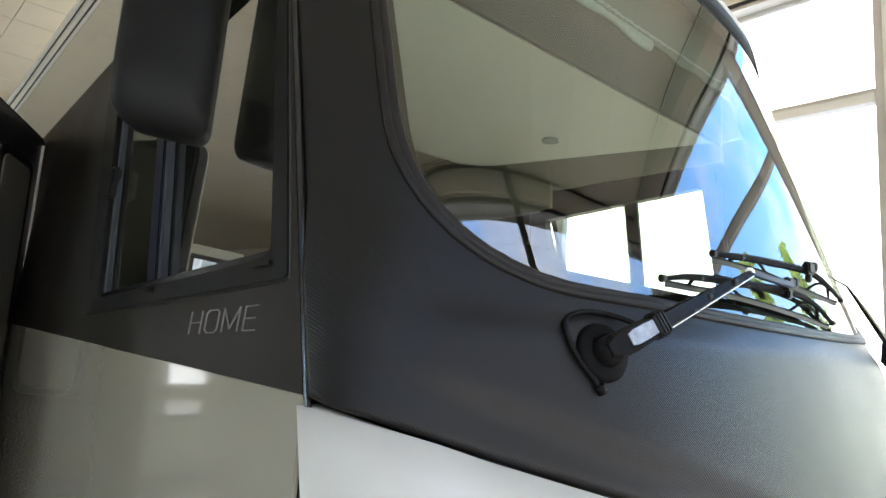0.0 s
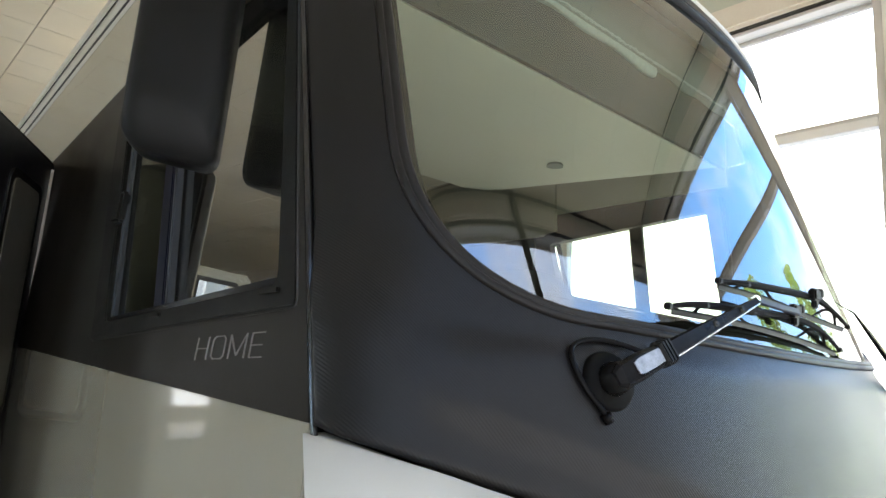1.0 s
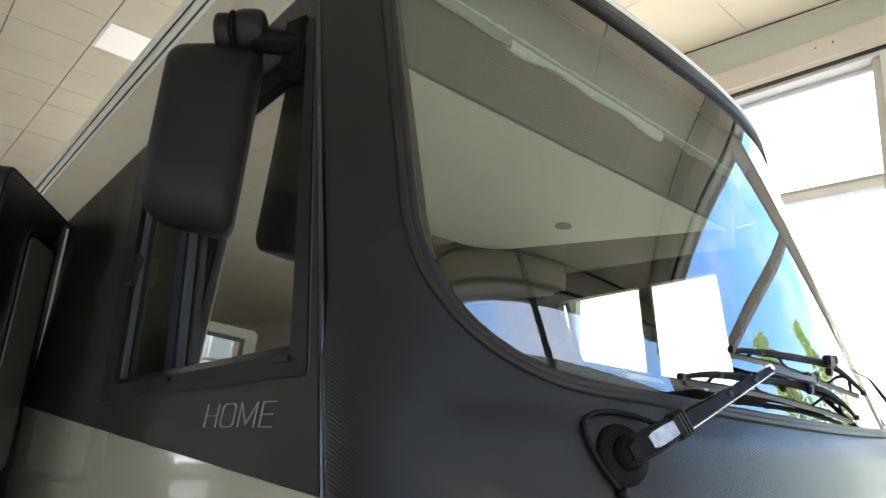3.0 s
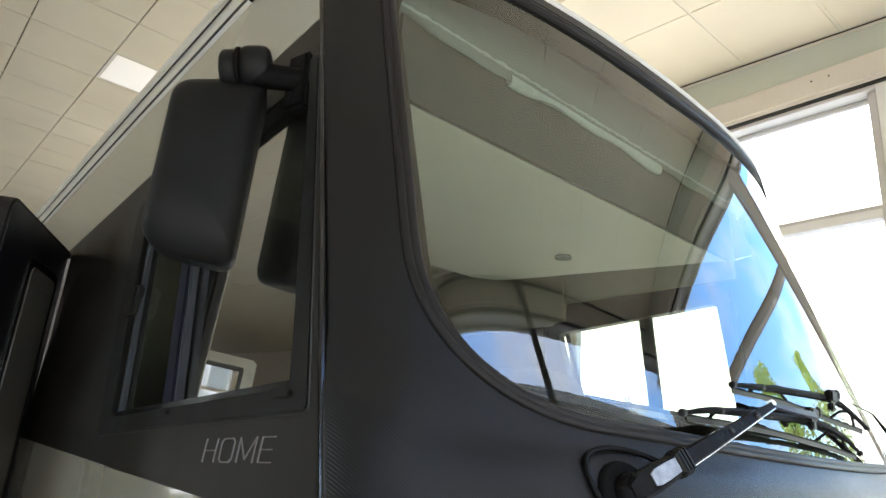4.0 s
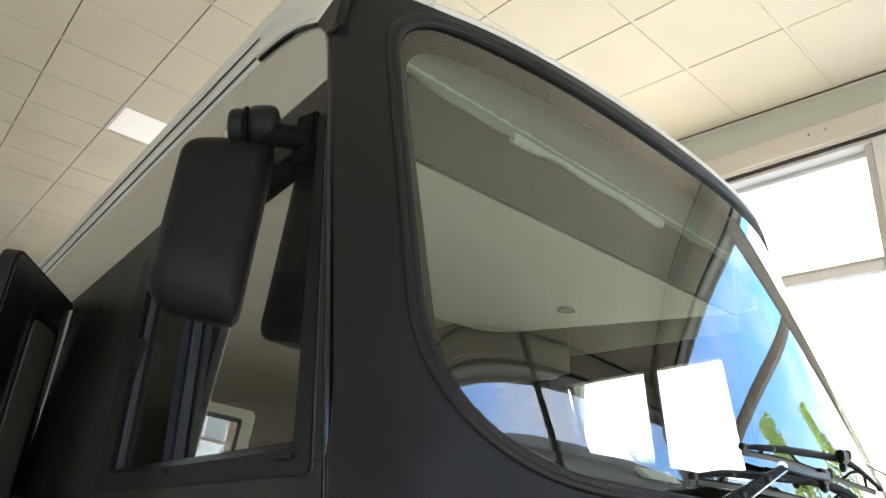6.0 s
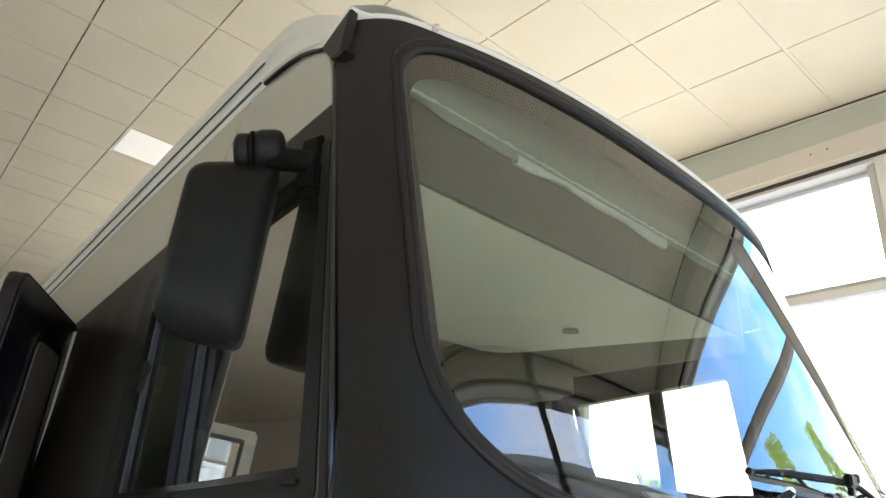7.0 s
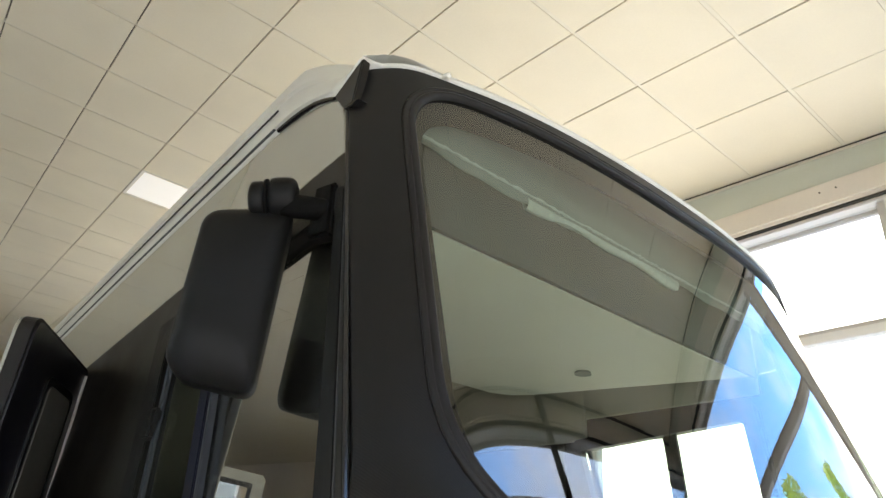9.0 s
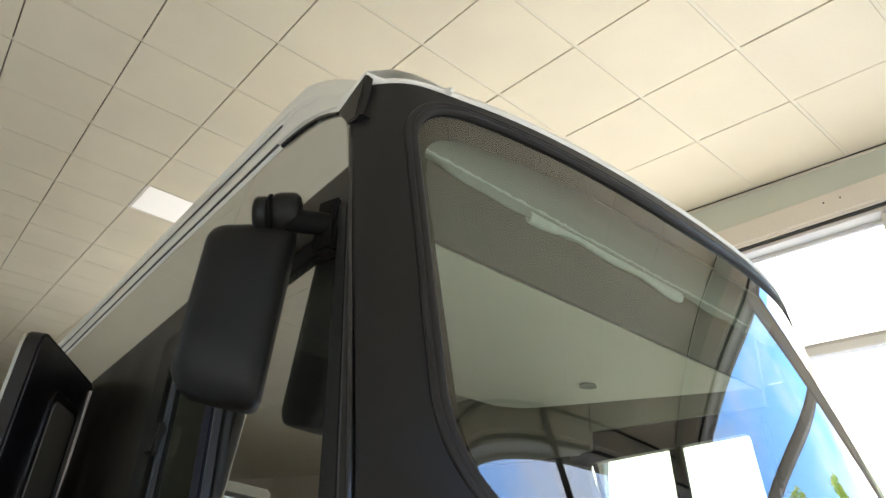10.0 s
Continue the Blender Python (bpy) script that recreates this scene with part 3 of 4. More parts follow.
rows = []
for p in OPEN:
    s0, z0 = s_of_x(p[0], p[1]), p[1]
    s1, z1 = cap_edge(p)
    row = []
    for k in range(41):
        t = k / 40
        s, z = s0 + (s1 - s0) * t, z0 + (z1 - z0) * t
        q = front_point(s, z)
        row.append(front_point(s, z, shoulder(q.x, z) - (0.004 if k > 39 else 0)))
    row.append(front_point(s1, z1, -0.035))
    rows.append(row)
part("front_cap", grid_mesh(rows, close_u=True), CARBON, van, "black carbon-textured front moulding", smooth=True)

NS = 110
rows = [[at_x(0.30 + 2 * (XC - 0.30) * i / NS, 1.50 + 1.16 * j / 50, -0.010) for j in range(51)] for i in range(NS + 1)]
ws = part("windscreen", grid_mesh(rows), SCREEN, van, "large curved green-tinted windscreen", smooth=True)
ws.visible_shadow = False

prof = [(0.014, -0.006), (0.0175, -0.004), (0.018, 0.001), (0.019, 0.0045), (0.022, 0.006), (0.029, 0.0065), (0.031, 0.005), (0.0325, 0.003), (0.034, 0.0048), (0.037, 0.0055), (0.042, 0.005), (0.047, 0.002), (0.049, -0.004), (0.050, -0.012)]
rings = [screen_outline(0.014 + (g - 0.014) * 0.78) for g, _ in prof]
n = min(len(r) for r in rings)


def resample(r, n):
    """n even steps along a closed line, from its first point."""
    seg = [(r[(i + 1) % len(r)] - r[i]).length for i in range(len(r))]
    total, out, i, acc = sum(seg), [], 0, 0.0
    for k in range(n):
        want = total * k / n
        while acc + seg[i] < want:
            acc += seg[i]
            i += 1
        out.append(r[i].lerp(r[(i + 1) % len(r)], (want - acc) / max(seg[i], 1e-9)))
    return out


rings = [resample(r, 420) for r in rings]
rows = [[at_x(rings[j][i][0], rings[j][i][1], prof[j][1]) for j in range(len(prof))] for i in range(420)]
part("windscreen_seal", grid_mesh(rows, close_u=True), RUBBER, van, "black rubber windscreen surround", smooth=True)

# the dark printed border on the inside of the glass
r0, r1 = resample(screen_outline(0.038), 420), resample(dense(rounded([(0.361, 1.603, 0.23), (XC, 1.580, 0.02), (2 * XC - 0.361, 1.603, 0.23), (2 * XC - 0.366, 2.512, 0.11), (XC, 2.482, 0.02), (0.366, 2.512, 0.11)])), 420)
rows = [[at_x(a[0] + (b[0] - a[0]) * t, a[1] + (b[1] - a[1]) * t, -0.014) for t in (-0.3, 0, 0.5, 1.0)] for a, b in zip(r0, r1)]
part("screen_border", grid_mesh(rows, close_u=True), FRIT, van, "dark printed border of the windscreen", smooth=True)


def win_front(z):
    return -0.923 + 0.267 * (z - 1.551)


def win_rear(z):
    return 0.19 + 0.25 * (z - 1.50)


def win_low(y):
    return 1.513 - 0.058 * (y + 0.27)


def win_high(y):
    return 2.295 - 0.085 * (y + 0.72)


# side walls: white below the belt, black in the middle round the cab window, white above
YR = 6.4
corner = [(win_front(1.551) + 0.004, 1.550), (win_front(2.29), win_high(-0.73)), (win_rear(2.20), win_high(0.365)), (win_rear(1.49), win_low(0.19))]
FAR_CORNER = [(-0.655, 1.530), (-0.575, 2.275), corner[2], corner[3]]
for far in (False, True):
    near_corner, corner = corner, (FAR_CORNER if far else corner)
    part("lower_side_panel", lay(slab([(YR, 0.42), (YR, belt_z(YR)), (front_edge(1.38), belt_z(-1.0)), (-0.985, 0.9), (-0.93, 0.42)], "x", SX, SX + 0.008, 0.002), far), PANELGREY, van, "glossy pale grey lower side panel")
    fl, fh = (front_edge(1.39) + 0.001, belt_z(-1.0) + 0.0006), (front_edge(2.40) + 0.001, slant_z(-0.69))
    rl, rh = (0.30, belt_z(0.30) + 0.0006), (0.50, slant_z(0.50))
    for o in ([rl, (YR, belt_z(YR) + 0.0006), (YR, slant_z(YR)), rh], [rl, corner[3], corner[0], fl], [fl, corner[0], corner[1], fh], [rh, corner[2], corner[1], fh], [rl, rh, corner[2], corner[3]]):
        part("black_side_panel", lay(slab(o, "x", SX + 0.001, SX + 0.008), far), BLACK, van, "satin black side panel round the cab window")
    crown = [(-0.655, 2.507), (-0.630, 2.565), (-0.590, 2.611), (-0.518, 2.647), (-0.396, 2.680), (-0.255, 2.694), (0.70, 2.650), (2.2, 2.560), (YR, 2.33)]
    part("upper_side_panel", lay(slab([(YR, slant_z(YR) + 0.002), (front_edge(2.40) + 0.002, slant_z(-0.69) + 0.002)] + crown, "x", SX + 0.002, SX + 0.008, 0.002), far), WHITE, van, "white upper side panel")
    corner = near_corner
    part("panel_seam", lay(tube([(SX + 0.005, front_edge(z) - 0.003, z) for z in (0.9, 1.2, 1.38, 1.7, 2.0, 2.3, 2.54)], 0.0055, 8), far), GLOSSBLACK, van, "dark seam beside the front moulding")

# cab windows: frame, sliding pane, fixed pane, post, latches
def ring_side(outer, inner, x0, x1):
    bm = bmesh.new()
    m = len(outer)
    vo, vi, wo, wi = ([bm.verts.new((x, *p)) for p in pts] for x, pts in ((x0, outer), (x0, inner), (x1, outer), (x1, inner)))
    for k in range(m):
        l = (k + 1) % m
        bm.faces.new((vo[k], vo[l], vi[l], vi[k]))
        bm.faces.new((wo[k], wo[l], wi[l], wi[k]))
        bm.faces.new((vo[k], vo[l], wo[l], wo[k]))
        bm.faces.new((vi[k], vi[l], wi[l], wi[k]))
    bmesh.ops.recalc_face_normals(bm, faces=bm.faces)
    bmesh.ops.bevel(bm, geom=[e for e in bm.edges if e.calc_face_angle(0) > 0.6 and abs(e.verts[0].co.x - e.verts[1].co.x) < 1e-5 and e.verts[0].co.x < x0 + 1e-4], offset=0.003, segments=2, affect="EDGES")
    return bm


def quad_round(c, r, n=6):
    return [tuple(p) for p in rounded([(y, z, r) for y, z in c], n)]


NEAR_GLASS = [(-0.848, 1.588), (-0.703, 2.245), (0.235, 2.150), (0.088, 1.535)]
FAR_GLASS = [(-0.600, 1.565), (-0.520, 2.205), (0.330, 2.150), (0.160, 1.535)]


for far in (False, True):
    outer, glass_c = (FAR_CORNER, FAR_GLASS) if far else (corner, NEAR_GLASS)

    def post_y(z):
        return -0.185 + 0.09 * (z - 1.7) if far else -0.272 + 0.27 * (z - 1.556)
    f0, f1, r0, r1 = glass_c[0], glass_c[1], glass_c[3], glass_c[2]
    cw = part("cab_window", lay(ring_side(quad_round(outer, 0.02), quad_round(glass_c, 0.03), SX - 0.003, SX + 0.045), far), PLASTIC, van, "black-framed sliding cab side window")
    part("frame_gasket", lay(ring_side(quad_round([(y + dy, z + dz) for (y, z), (dy, dz) in zip(outer, ((-0.004, -0.006), (-0.004, 0.005), (0.006, 0.005), (0.008, -0.006)))], 0.024), quad_round(outer, 0.02), SX - 0.001, SX + 0.02), far), GREYRUB, cw, "grey-edged rubber gasket")
    part("track_rail", lay(slab([(f0[0], f0[1] - 0.005), (r0[0], r0[1] - 0.005), (r0[0] + 0.004, r0[1] + 0.013), (f0[0] + 0.003, f0[1] + 0.014)], "x", SX + 0.002, SX + 0.04, 0.002), far), GLOSSBLACK, cw)
    lo, hi = post_y(1.55), post_y(2.21)
    for nm, c, dx, mt in (("fixed_pane", [(lo - 0.02, 1.550), (hi - 0.02, 2.208), (r1[0] + 0.01, r1[1] + 0.005), (r0[0] + 0.007, r0[1] - 0.005)], 0.020, REARGLASS), ("sliding_pane", [(f0[0] - 0.007, f0[1] - 0.008), (f1[0] + 0.003, f1[1] + 0.005), (hi + 0.03, 2.21), (lo + 0.03, 1.545)], 0.030, SIDEGLASS)):
        p = part(nm, lay(slab(c, "x", SX + dx, SX + dx + 0.005), far), FARGLASS if far else mt, cw, "tinted window pane")
        p.visible_shadow = False
    part("post", lay(slab([(lo - 0.038, 1.552), (hi - 0.038, 2.212), (hi + 0.016, 2.206), (lo + 0.016, 1.548)], "x", SX + 0.004, SX + 0.018, 0.003), far), NAVY, cw, "dark upright window post")
    part("post_edge", lay(slab([(lo - 0.054, 1.556), (hi - 0.054, 2.214), (hi - 0.040, 2.212), (lo - 0.040, 1.552)], "x", SX + 0.008, SX + 0.026, 0.002), far), STEELBLUE, cw, "blue-grey edge profile of the sliding pane")
    part("rear_profile", lay(slab([(r0[0] - 0.043, 1.538), (r1[0] - 0.045, 2.155), (r1[0] - 0.020, 2.153), (r0[0] - 0.018, 1.536)], "x", SX + 0.006, SX + 0.018, 0.002), far), STEELBLUE, cw, "blue-grey edge profile")
    if far:
        continue
    part("latch", lay(box(bmesh.new(), (SX - 0.016, 0.115, 1.815), (SX + 0.012, 0.185, 1.905), 0.008), far), PLASTIC, cw, "black window latch")
    for yy in (-0.83, -0.30):
        part("drain_cover", lay(box(bmesh.new(), (SX - 0.010, yy - 0.035, win_low(yy) + 0.024), (SX - 0.002, yy + 0.035, win_low(yy) + 0.040), 0.004), far), PLASTIC, cw, "small black drain cover")

# silver letters on the black panel, in thin strokes
def stroke(bm, a, b, w):
    a, b = Vector(a), Vector(b)
    d = (b - a).normalized()
    q = Vector((-d.y, d.x)) * w / 2
    a, b = a - d * w / 2, b + d * w / 2
    vs = [bm.verts.new((SX - 0.0015, p.x, p.y)) for p in (a + q, b + q, b - q, a - q)]
    ws_ = [bm.verts.new((SX + 0.002, p.x, p.y)) for p in (a + q, b + q, b - q, a - q)]
    bm.faces.new(vs)
    for k in range(4):
        bm.faces.new((vs[k], vs[(k + 1) % 4], ws_[(k + 1) % 4], ws_[k]))


LETTERS = {"H": [((0, 0), (0, 1)), ((0.72, 0), (0.72, 1)), ((0, 0.5), (0.72, 0.5))],
           "O": [((0.14, 0), (0.62, 0)), ((0.62, 0), (0.76, 0.14)), ((0.76, 0.14), (0.76, 0.86)), ((0.76, 0.86), (0.62, 1)), ((0.62, 1), (0.14, 1)), ((0.14, 1), (0, 0.86)), ((0, 0.86), (0, 0.14)), ((0, 0.14), (0.14, 0))],
           "M": [((0, 0), (0, 1)), ((0, 1), (0.44, 0.12)), ((0.44, 0.12), (0.88, 1)), ((0.88, 1), (0.88, 0))],
           "E": [((0, 0), (0, 1)), ((0, 0), (0.62, 0)), ((0, 0.5), (0.56, 0.5)), ((0, 1), (0.62, 1))]}
y, h = -0.555, 0.041
base = lambda yy: 1.4560 - 0.047 * (yy + 0.554)
for ch, wid in (("H", 0.72), ("O", 0.76), ("M", 0.88), ("E", 0.62)):
    bm = bmesh.new()
    for (a, b), (c, d) in LETTERS[ch]:
        stroke(bm, (y - a * h * 1.69 - b * 0.0045, base(y - a * h * 1.6) + b * h), (y - c * h * 1.69 - d * 0.0045, base(y - c * h * 1.6) + d * h), 0.0019)
    part("letter", lay(bm), LETTER, van, "silver letter " + ch)
    y -= wid * h * 1.69 + 0.0208

# roof shell: a lip over the windscreen, a rounded edge with two rails over the sides
side_base = [(YR, 2.33), (4.0, 2.455), (2.2, 2.560), (1.4, 2.610), (0.70, 2.650), (0.2, 2.675), (-0.255, 2.698), (-0.396, 2.686), (-0.518, 2.653), (-0.575, 2.634), (-0.64, 2.665), (-0.682, 2.688)]
side_base = side_base[:2] + [(p.x, p.y) for p in spline([(y, z, 0) for y, z in side_base[2:]], 6)]
per = [(SX + lean(z), y, z, max(0.0, min(1.0, (y + 0.71) / 0.46)) ** 0.8) for y, z in side_base]
fr = []
for i in range(71):
    s = -0.955 + 1.91 * i / 70
    q = front_point(s, 2.663)
    q = front_point(s, cap_top(q.x) + 0.001)
    if q.y < -0.692:
        fr.append((q.x, q.y, q.z + 0.001, 0.0))
per = per + fr + [(2 * XC - x, y, z, w) for x, y, z, w in reversed(per)]
SIDE = [(0.02, -0.01), (0.0, 0.0), (-0.004, 0.012), (0.012, 0.016), (0.012, 0.030), (-0.003, 0.034), (-0.001, 0.115), (0.008, 0.125), (0.008, 0.135), (0.000, 0.140), (0.012, 0.20), (0.040, 0.255), (0.10, 0.283), (0.20, 0.285), (0.40, 0.262)]
FRONT = [(0.02, -0.006), (-0.004, 0.0), (-0.006, 0.006), (-0.003, 0.012), (0.0, 0.016), (0.003, 0.020), (0.012, 0.030), (0.022, 0.038), (0.034, 0.046), (0.05, 0.055), (0.08, 0.070), (0.13, 0.090), (0.20, 0.110), (0.32, 0.125), (0.5, 0.135)]
SIDE = SIDE[:9] + [(p.x, p.y) for p in spline([(a, b, 0) for a, b in SIDE[9:]], 4)]
FRONT = FRONT[:9] + [(p.x, p.y) for p in spline([(a, b, 0) for a, b in FRONT[9:]], 4)]
rows = []
for i, (x, y, z, w) in enumerate(per):
    p = Vector((x, y, z))
    d = Vector(per[min(i + 1, len(per) - 1)][:3]) - Vector(per[max(i - 1, 0)][:3])
    nrm = Vector((d.y, -d.x, 0)).normalized()
    lift = max(0.0, z - 2.664) if y < -0.6 else 0.0   # the corner points rise, the shell behind them does not
    rows.append([p - nrm * (f[0] + (s[0] - f[0]) * w) + Vector((0, 0, f[1] + (s[1] - f[1]) * w - 0.5 * lift * max(0.0, min(1.0, (k - 2) / 4)))) for k, (s, f) in enumerate(zip(SIDE, FRONT))])
    rows[-1].append(Vector((XC + (x - XC) * 0.3, max(y, 0.3), 2.86)))
roof = part("roof", grid_mesh(rows), ROOF, van, "white moulded roof shell", smooth=True)
roof.data.set_sharp_from_angle(angle=radians(62))
# two dark joints along the roof's side
for far in (False, True):
    run = [(y, z) for y, z in side_base if y > -0.20]
    for up, r, out in ((0.096, 0.0030, 0.0080), (0.022, 0.0065, 0.0025)):
        part("roof_joint", lay(tube([(SX - out, y, z + up) for y, z in run], r, 8), far), GREYRUB, van, "dark joint along the roof edge", smooth=True)
# dark gap under the front of the roof edge
for far in (False, True):
    gap = [(-0.235, 2.698), (-0.33, 2.692), (-0.396, 2.684), (-0.46, 2.671), (-0.518, 2.650), (-0.575, 2.624)]
    part("roof_gap", lay(tube([(SX - 0.002, y, z + 0.002) for y, z in gap], [0.008, 0.009, 0.009, 0.008, 0.007, 0.005], 8), far), GLOSSBLACK, van, "dark gap under the roof edge")
    part("rail_end_cap", lay(box(bmesh.new(), (SX - 0.004, -0.016, 2.782), (SX + 0.012, -0.004, 2.806), 0.003), far), GLOSSBLACK, van)
    cc = part("cap_corner", lay(slab([(-0.572, 2.630), (-0.690, 2.691), (-0.688, 2.640), (-0.680, 2.552), (-0.640, 2.556), (-0.606, 2.596)], "x", SX - 0.003, SX + 0.022, 0.003), far), BLACK, van, "black corner piece of the front moulding")
    part("corner_recess", lay(slab([(-0.642, 2.552), (-0.680, 2.545), (-0.706, 2.551), (-0.680, 2.560)], "x", SX - 0.002, SX + 0.04, 0.002), far), GLOSSBLACK, cc, "small dark recess")
# washer nozzle on the lip
q = at_x(0.447, 2.664, 0.004) + Vector((0, 0, 0.010))
nz = part("roof_stud", tube([q + Vector((0, 0.03, 0.0)), q, q + Vector((0, -0.012, -0.002)), q + Vector((0, -0.016, -0.003))], [0.010, 0.010, 0.008, 0.003], 12), ROOF, van, "small white stud on the roof lip", smooth=True)

# white front panels below the black moulding
def hood(x0, x1, zlow, tag, mat, label, proud=-0.003):
    rows = []
    for i in range(31):
        x = x0 + (x1 - x0) * i / 30
        zt = hood_z(x) - 0.004
        row = [at_x(x, zt, -0.03)]
        row += [at_x(x, zt - 0.004 - (zt - zlow) * j / 12, proud + shoulder(x, zt) + 0.035 * math.sin(math.pi * min(1, j / 9) / 2) * min(1, (XC - abs(x - XC) - SX) / 0.25)) for j in range(13)]
        rows.append(row)
    return part(tag, grid_mesh(rows), mat, van, label, smooth=True)


hood(SX + 0.010, 0.568, 0.45, "front_wing", WING, "plain white front wing panel")
hood(2 * XC - SX - 0.010, 2 * XC - 0.568, 0.45, "front_wing", WING, "plain white front wing panel")
rows = [[at_x(0.572 + (2 * XC - 1.144) * i / 40, hood_z(0.572 + (2 * XC - 1.144) * i / 40) - 0.008 - 0.05 * j, -0.02 - 0.05 * min(j, 1)) for j in range(16)] for i in range(41)]
part("grille", grid_mesh(rows), GLOSSBLACK, van, "dark recessed grille", smooth=True)
rows = [at_x(0.572 + (2 * XC - 1.144) * i / 40, hood_z(0.572 + (2 * XC - 1.144) * i / 40) - 0.035, -0.02) for i in range(41)]
part("grille_trim", tube(rows, 0.010, 8), METAL, van, "chrome grille trim", smooth=True)
# underbody, rear wall and wheels
part("underbody", boxed((SX + 0.04, -0.85, 0.34), (2 * XC - SX - 0.04, YR - 0.05, 0.44)), PLASTIC, van, "black underbody")
part("rear_wall", boxed((SX + 0.04, YR - 0.05, 0.44), (2 * XC - SX - 0.04, YR, 2.36)), WHITE, van, "white rear wall")
for x in (0.42, 2 * XC - 0.42):
    for y in (-0.30, 3.9):
        bm = bmesh.new()
        bmesh.ops.create_cone(bm, segments=36, radius1=0.34, radius2=0.34, depth=0.22, cap_ends=True, matrix=Matrix.Translation((x, y, 0.341)) @ pose(0, 0, 0, 0, 90, 0))
        bmesh.ops.bevel(bm, geom=[e for e in bm.edges if e.calc_face_angle(0) > 1], offset=0.03, segments=3, affect="EDGES")
        wh = part("wheel", bm, RUBBER, van, "black tyre")
        bm = bmesh.new()
        bmesh.ops.create_cone(bm, segments=30, radius1=0.21, radius2=0.19, depth=0.23, cap_ends=True, matrix=Matrix.Translation((x, y, 0.341)) @ pose(0, 0, 0, 0, 90, 0))
        part("rim", bm, METAL, wh, "steel rim")

# ---- cab interior ----
part("cab_floor", boxed((SX + 0.05, -0.9, 0.75), (2 * XC - SX - 0.05, 2.6, 0.8)), DARKLINING, van)
part("roof_lining", boxed((SX + 0.10, -0.66, 2.615), (2 * XC - SX - 0.10, 2.6, 2.635)), GREIGE, van, "grey-brown cab roof lining")
bed = part("bed_underside", slab([(0.47, -0.70), (2.095, -0.70), (2.045, -0.505), (1.845, 0.185), (1.80, 0.27), (1.71, 0.325), (0.47, 0.365)], "z", 2.30, 2.42, 0.008), LINING, van, "pale underside of the drop-down bed")
bm = bmesh.new()
bmesh.ops.create_cone(bm, segments=24, radius1=0.034, radius2=0.030, depth=0.01, cap_ends=True, matrix=Matrix.Translation((SPOT[0], SPOT[1], 2.295)))
part("spot_lamp", bm, BLIND, bed, "small round grey spot lamp")
part("bed_fascia", boxed((0.46, -0.716, 2.297), (2.10, -0.702, 2.57)), FASCIA, van, "front board of the bed")
for far in (False, True):
    part("upper_lining", lay(boxed((SX + 0.012, 0.30, 2.20), (SX + 0.030, 2.49, 2.60), 0.004), far), GREIGE, van, "greige upper wall lining")
    # added strip blocks the daylight leaking between the two side panels
    part("window_head_lining", lay(boxed((SX + 0.012, -0.60, 2.305), (SX + 0.030, 0.298, 2.60), 0.004), far), GREIGE, van, "greige lining strip added over the cab window to close a bright slit")
    part("lower_lining", lay(boxed((SX + 0.012, 0.44 if far else 1.3, 0.82), (SX + 0.030, 2.49, 2.198), 0.004), far), DARKLINING, van, "dark wall lining")
part("partition", boxed((1.075, 2.00, 0.8), (1.53, 2.05, 1.957), 0.02), LINING, van, "pale cupboard side behind the cab")
part("partition_back", boxed((SX + 0.05, 2.5, 0.8), (2 * XC - SX - 0.05, 2.55, 2.64)), GREIGE, van, "plain inner wall")
fm = part("mirror_frame", boxed((1.185, 1.985, 1.30), (1.49, 1.999, 1.915), 0.006), GREYRUB, van, "grey frame on the cupboard")
part("mirror_pane", boxed((1.215, 1.978, 1.33), (1.46, 1.984, 1.885)), MIRROR, fm, "mirror pane")
part("dashboard", slab([(-1.07, 1.52), (-0.93, 1.630), (-0.80, 1.676), (-0.60, 1.660), (-0.45, 1.40), (-0.5, 0.9), (-0.98, 0.9)], "x", SX + 0.25, 2 * XC - SX - 0.25, 0.02), HOODBLACK, van, "dark moulded dashboard")
part("instrument_hood", grid_mesh([[(0.90 + 0.135 * math.cos(a) * r, -0.80 - 0.08 * math.sin(b), 1.60 + 0.116 * math.sin(a) ** 0.4 * r) for a in [math.pi * k / 24 for k in range(25)]] for r, b in ((0.0, 0.9), (0.7, 0.8), (0.95, 0.5), (1.0, 0.0), (1.0, -1.4))]), HOODBLACK, van, "dark instrument hood", smooth=True)
bm = boxed((1.06, -0.030, -0.006), (1.20, 0.030, 0.006), 0.005)
bmesh.ops.transform(bm, matrix=Matrix.Translation((0, -0.955, 1.622)) @ pose(0, 0, 0, 38), verts=bm.verts)
part("dash_pad", bm, FRAME, van, "small pale grey pad on the dashboard")


def seat(x, y):
    st = thing("cab_seat", (x, y, 0.8), "dark upholstered cab seat with a headrest", "seat", "cab seats")
    part("seat_base", boxed((x - 0.22, y - 0.22, 0.80), (x + 0.22, y + 0.22, 0.95), 0.02), PLASTIC, st)
    part("cushion", boxed((x - 0.26, y - 0.30, 0.95), (x + 0.26, y + 0.26, 1.09), 0.05), FABRIC, st)
    bm = boxed((x - 0.24, 0, 0), (x + 0.24, 0.13, 0.50), 0.05)
    bmesh.ops.transform(bm, matrix=Matrix.Translation((0, y + 0.22, 1.03)) @ pose(0, 0, 0, -12), verts=bm.verts)
    part("backrest", bm, FABRIC, st)
    part("headrest", boxed((x - 0.13, y + 0.31, 1.52), (x + 0.13, y + 0.41, 1.70), 0.045), FABRIC, st)
    return st


seat(0.765, 0.05)
seat(1.82, 0.05)

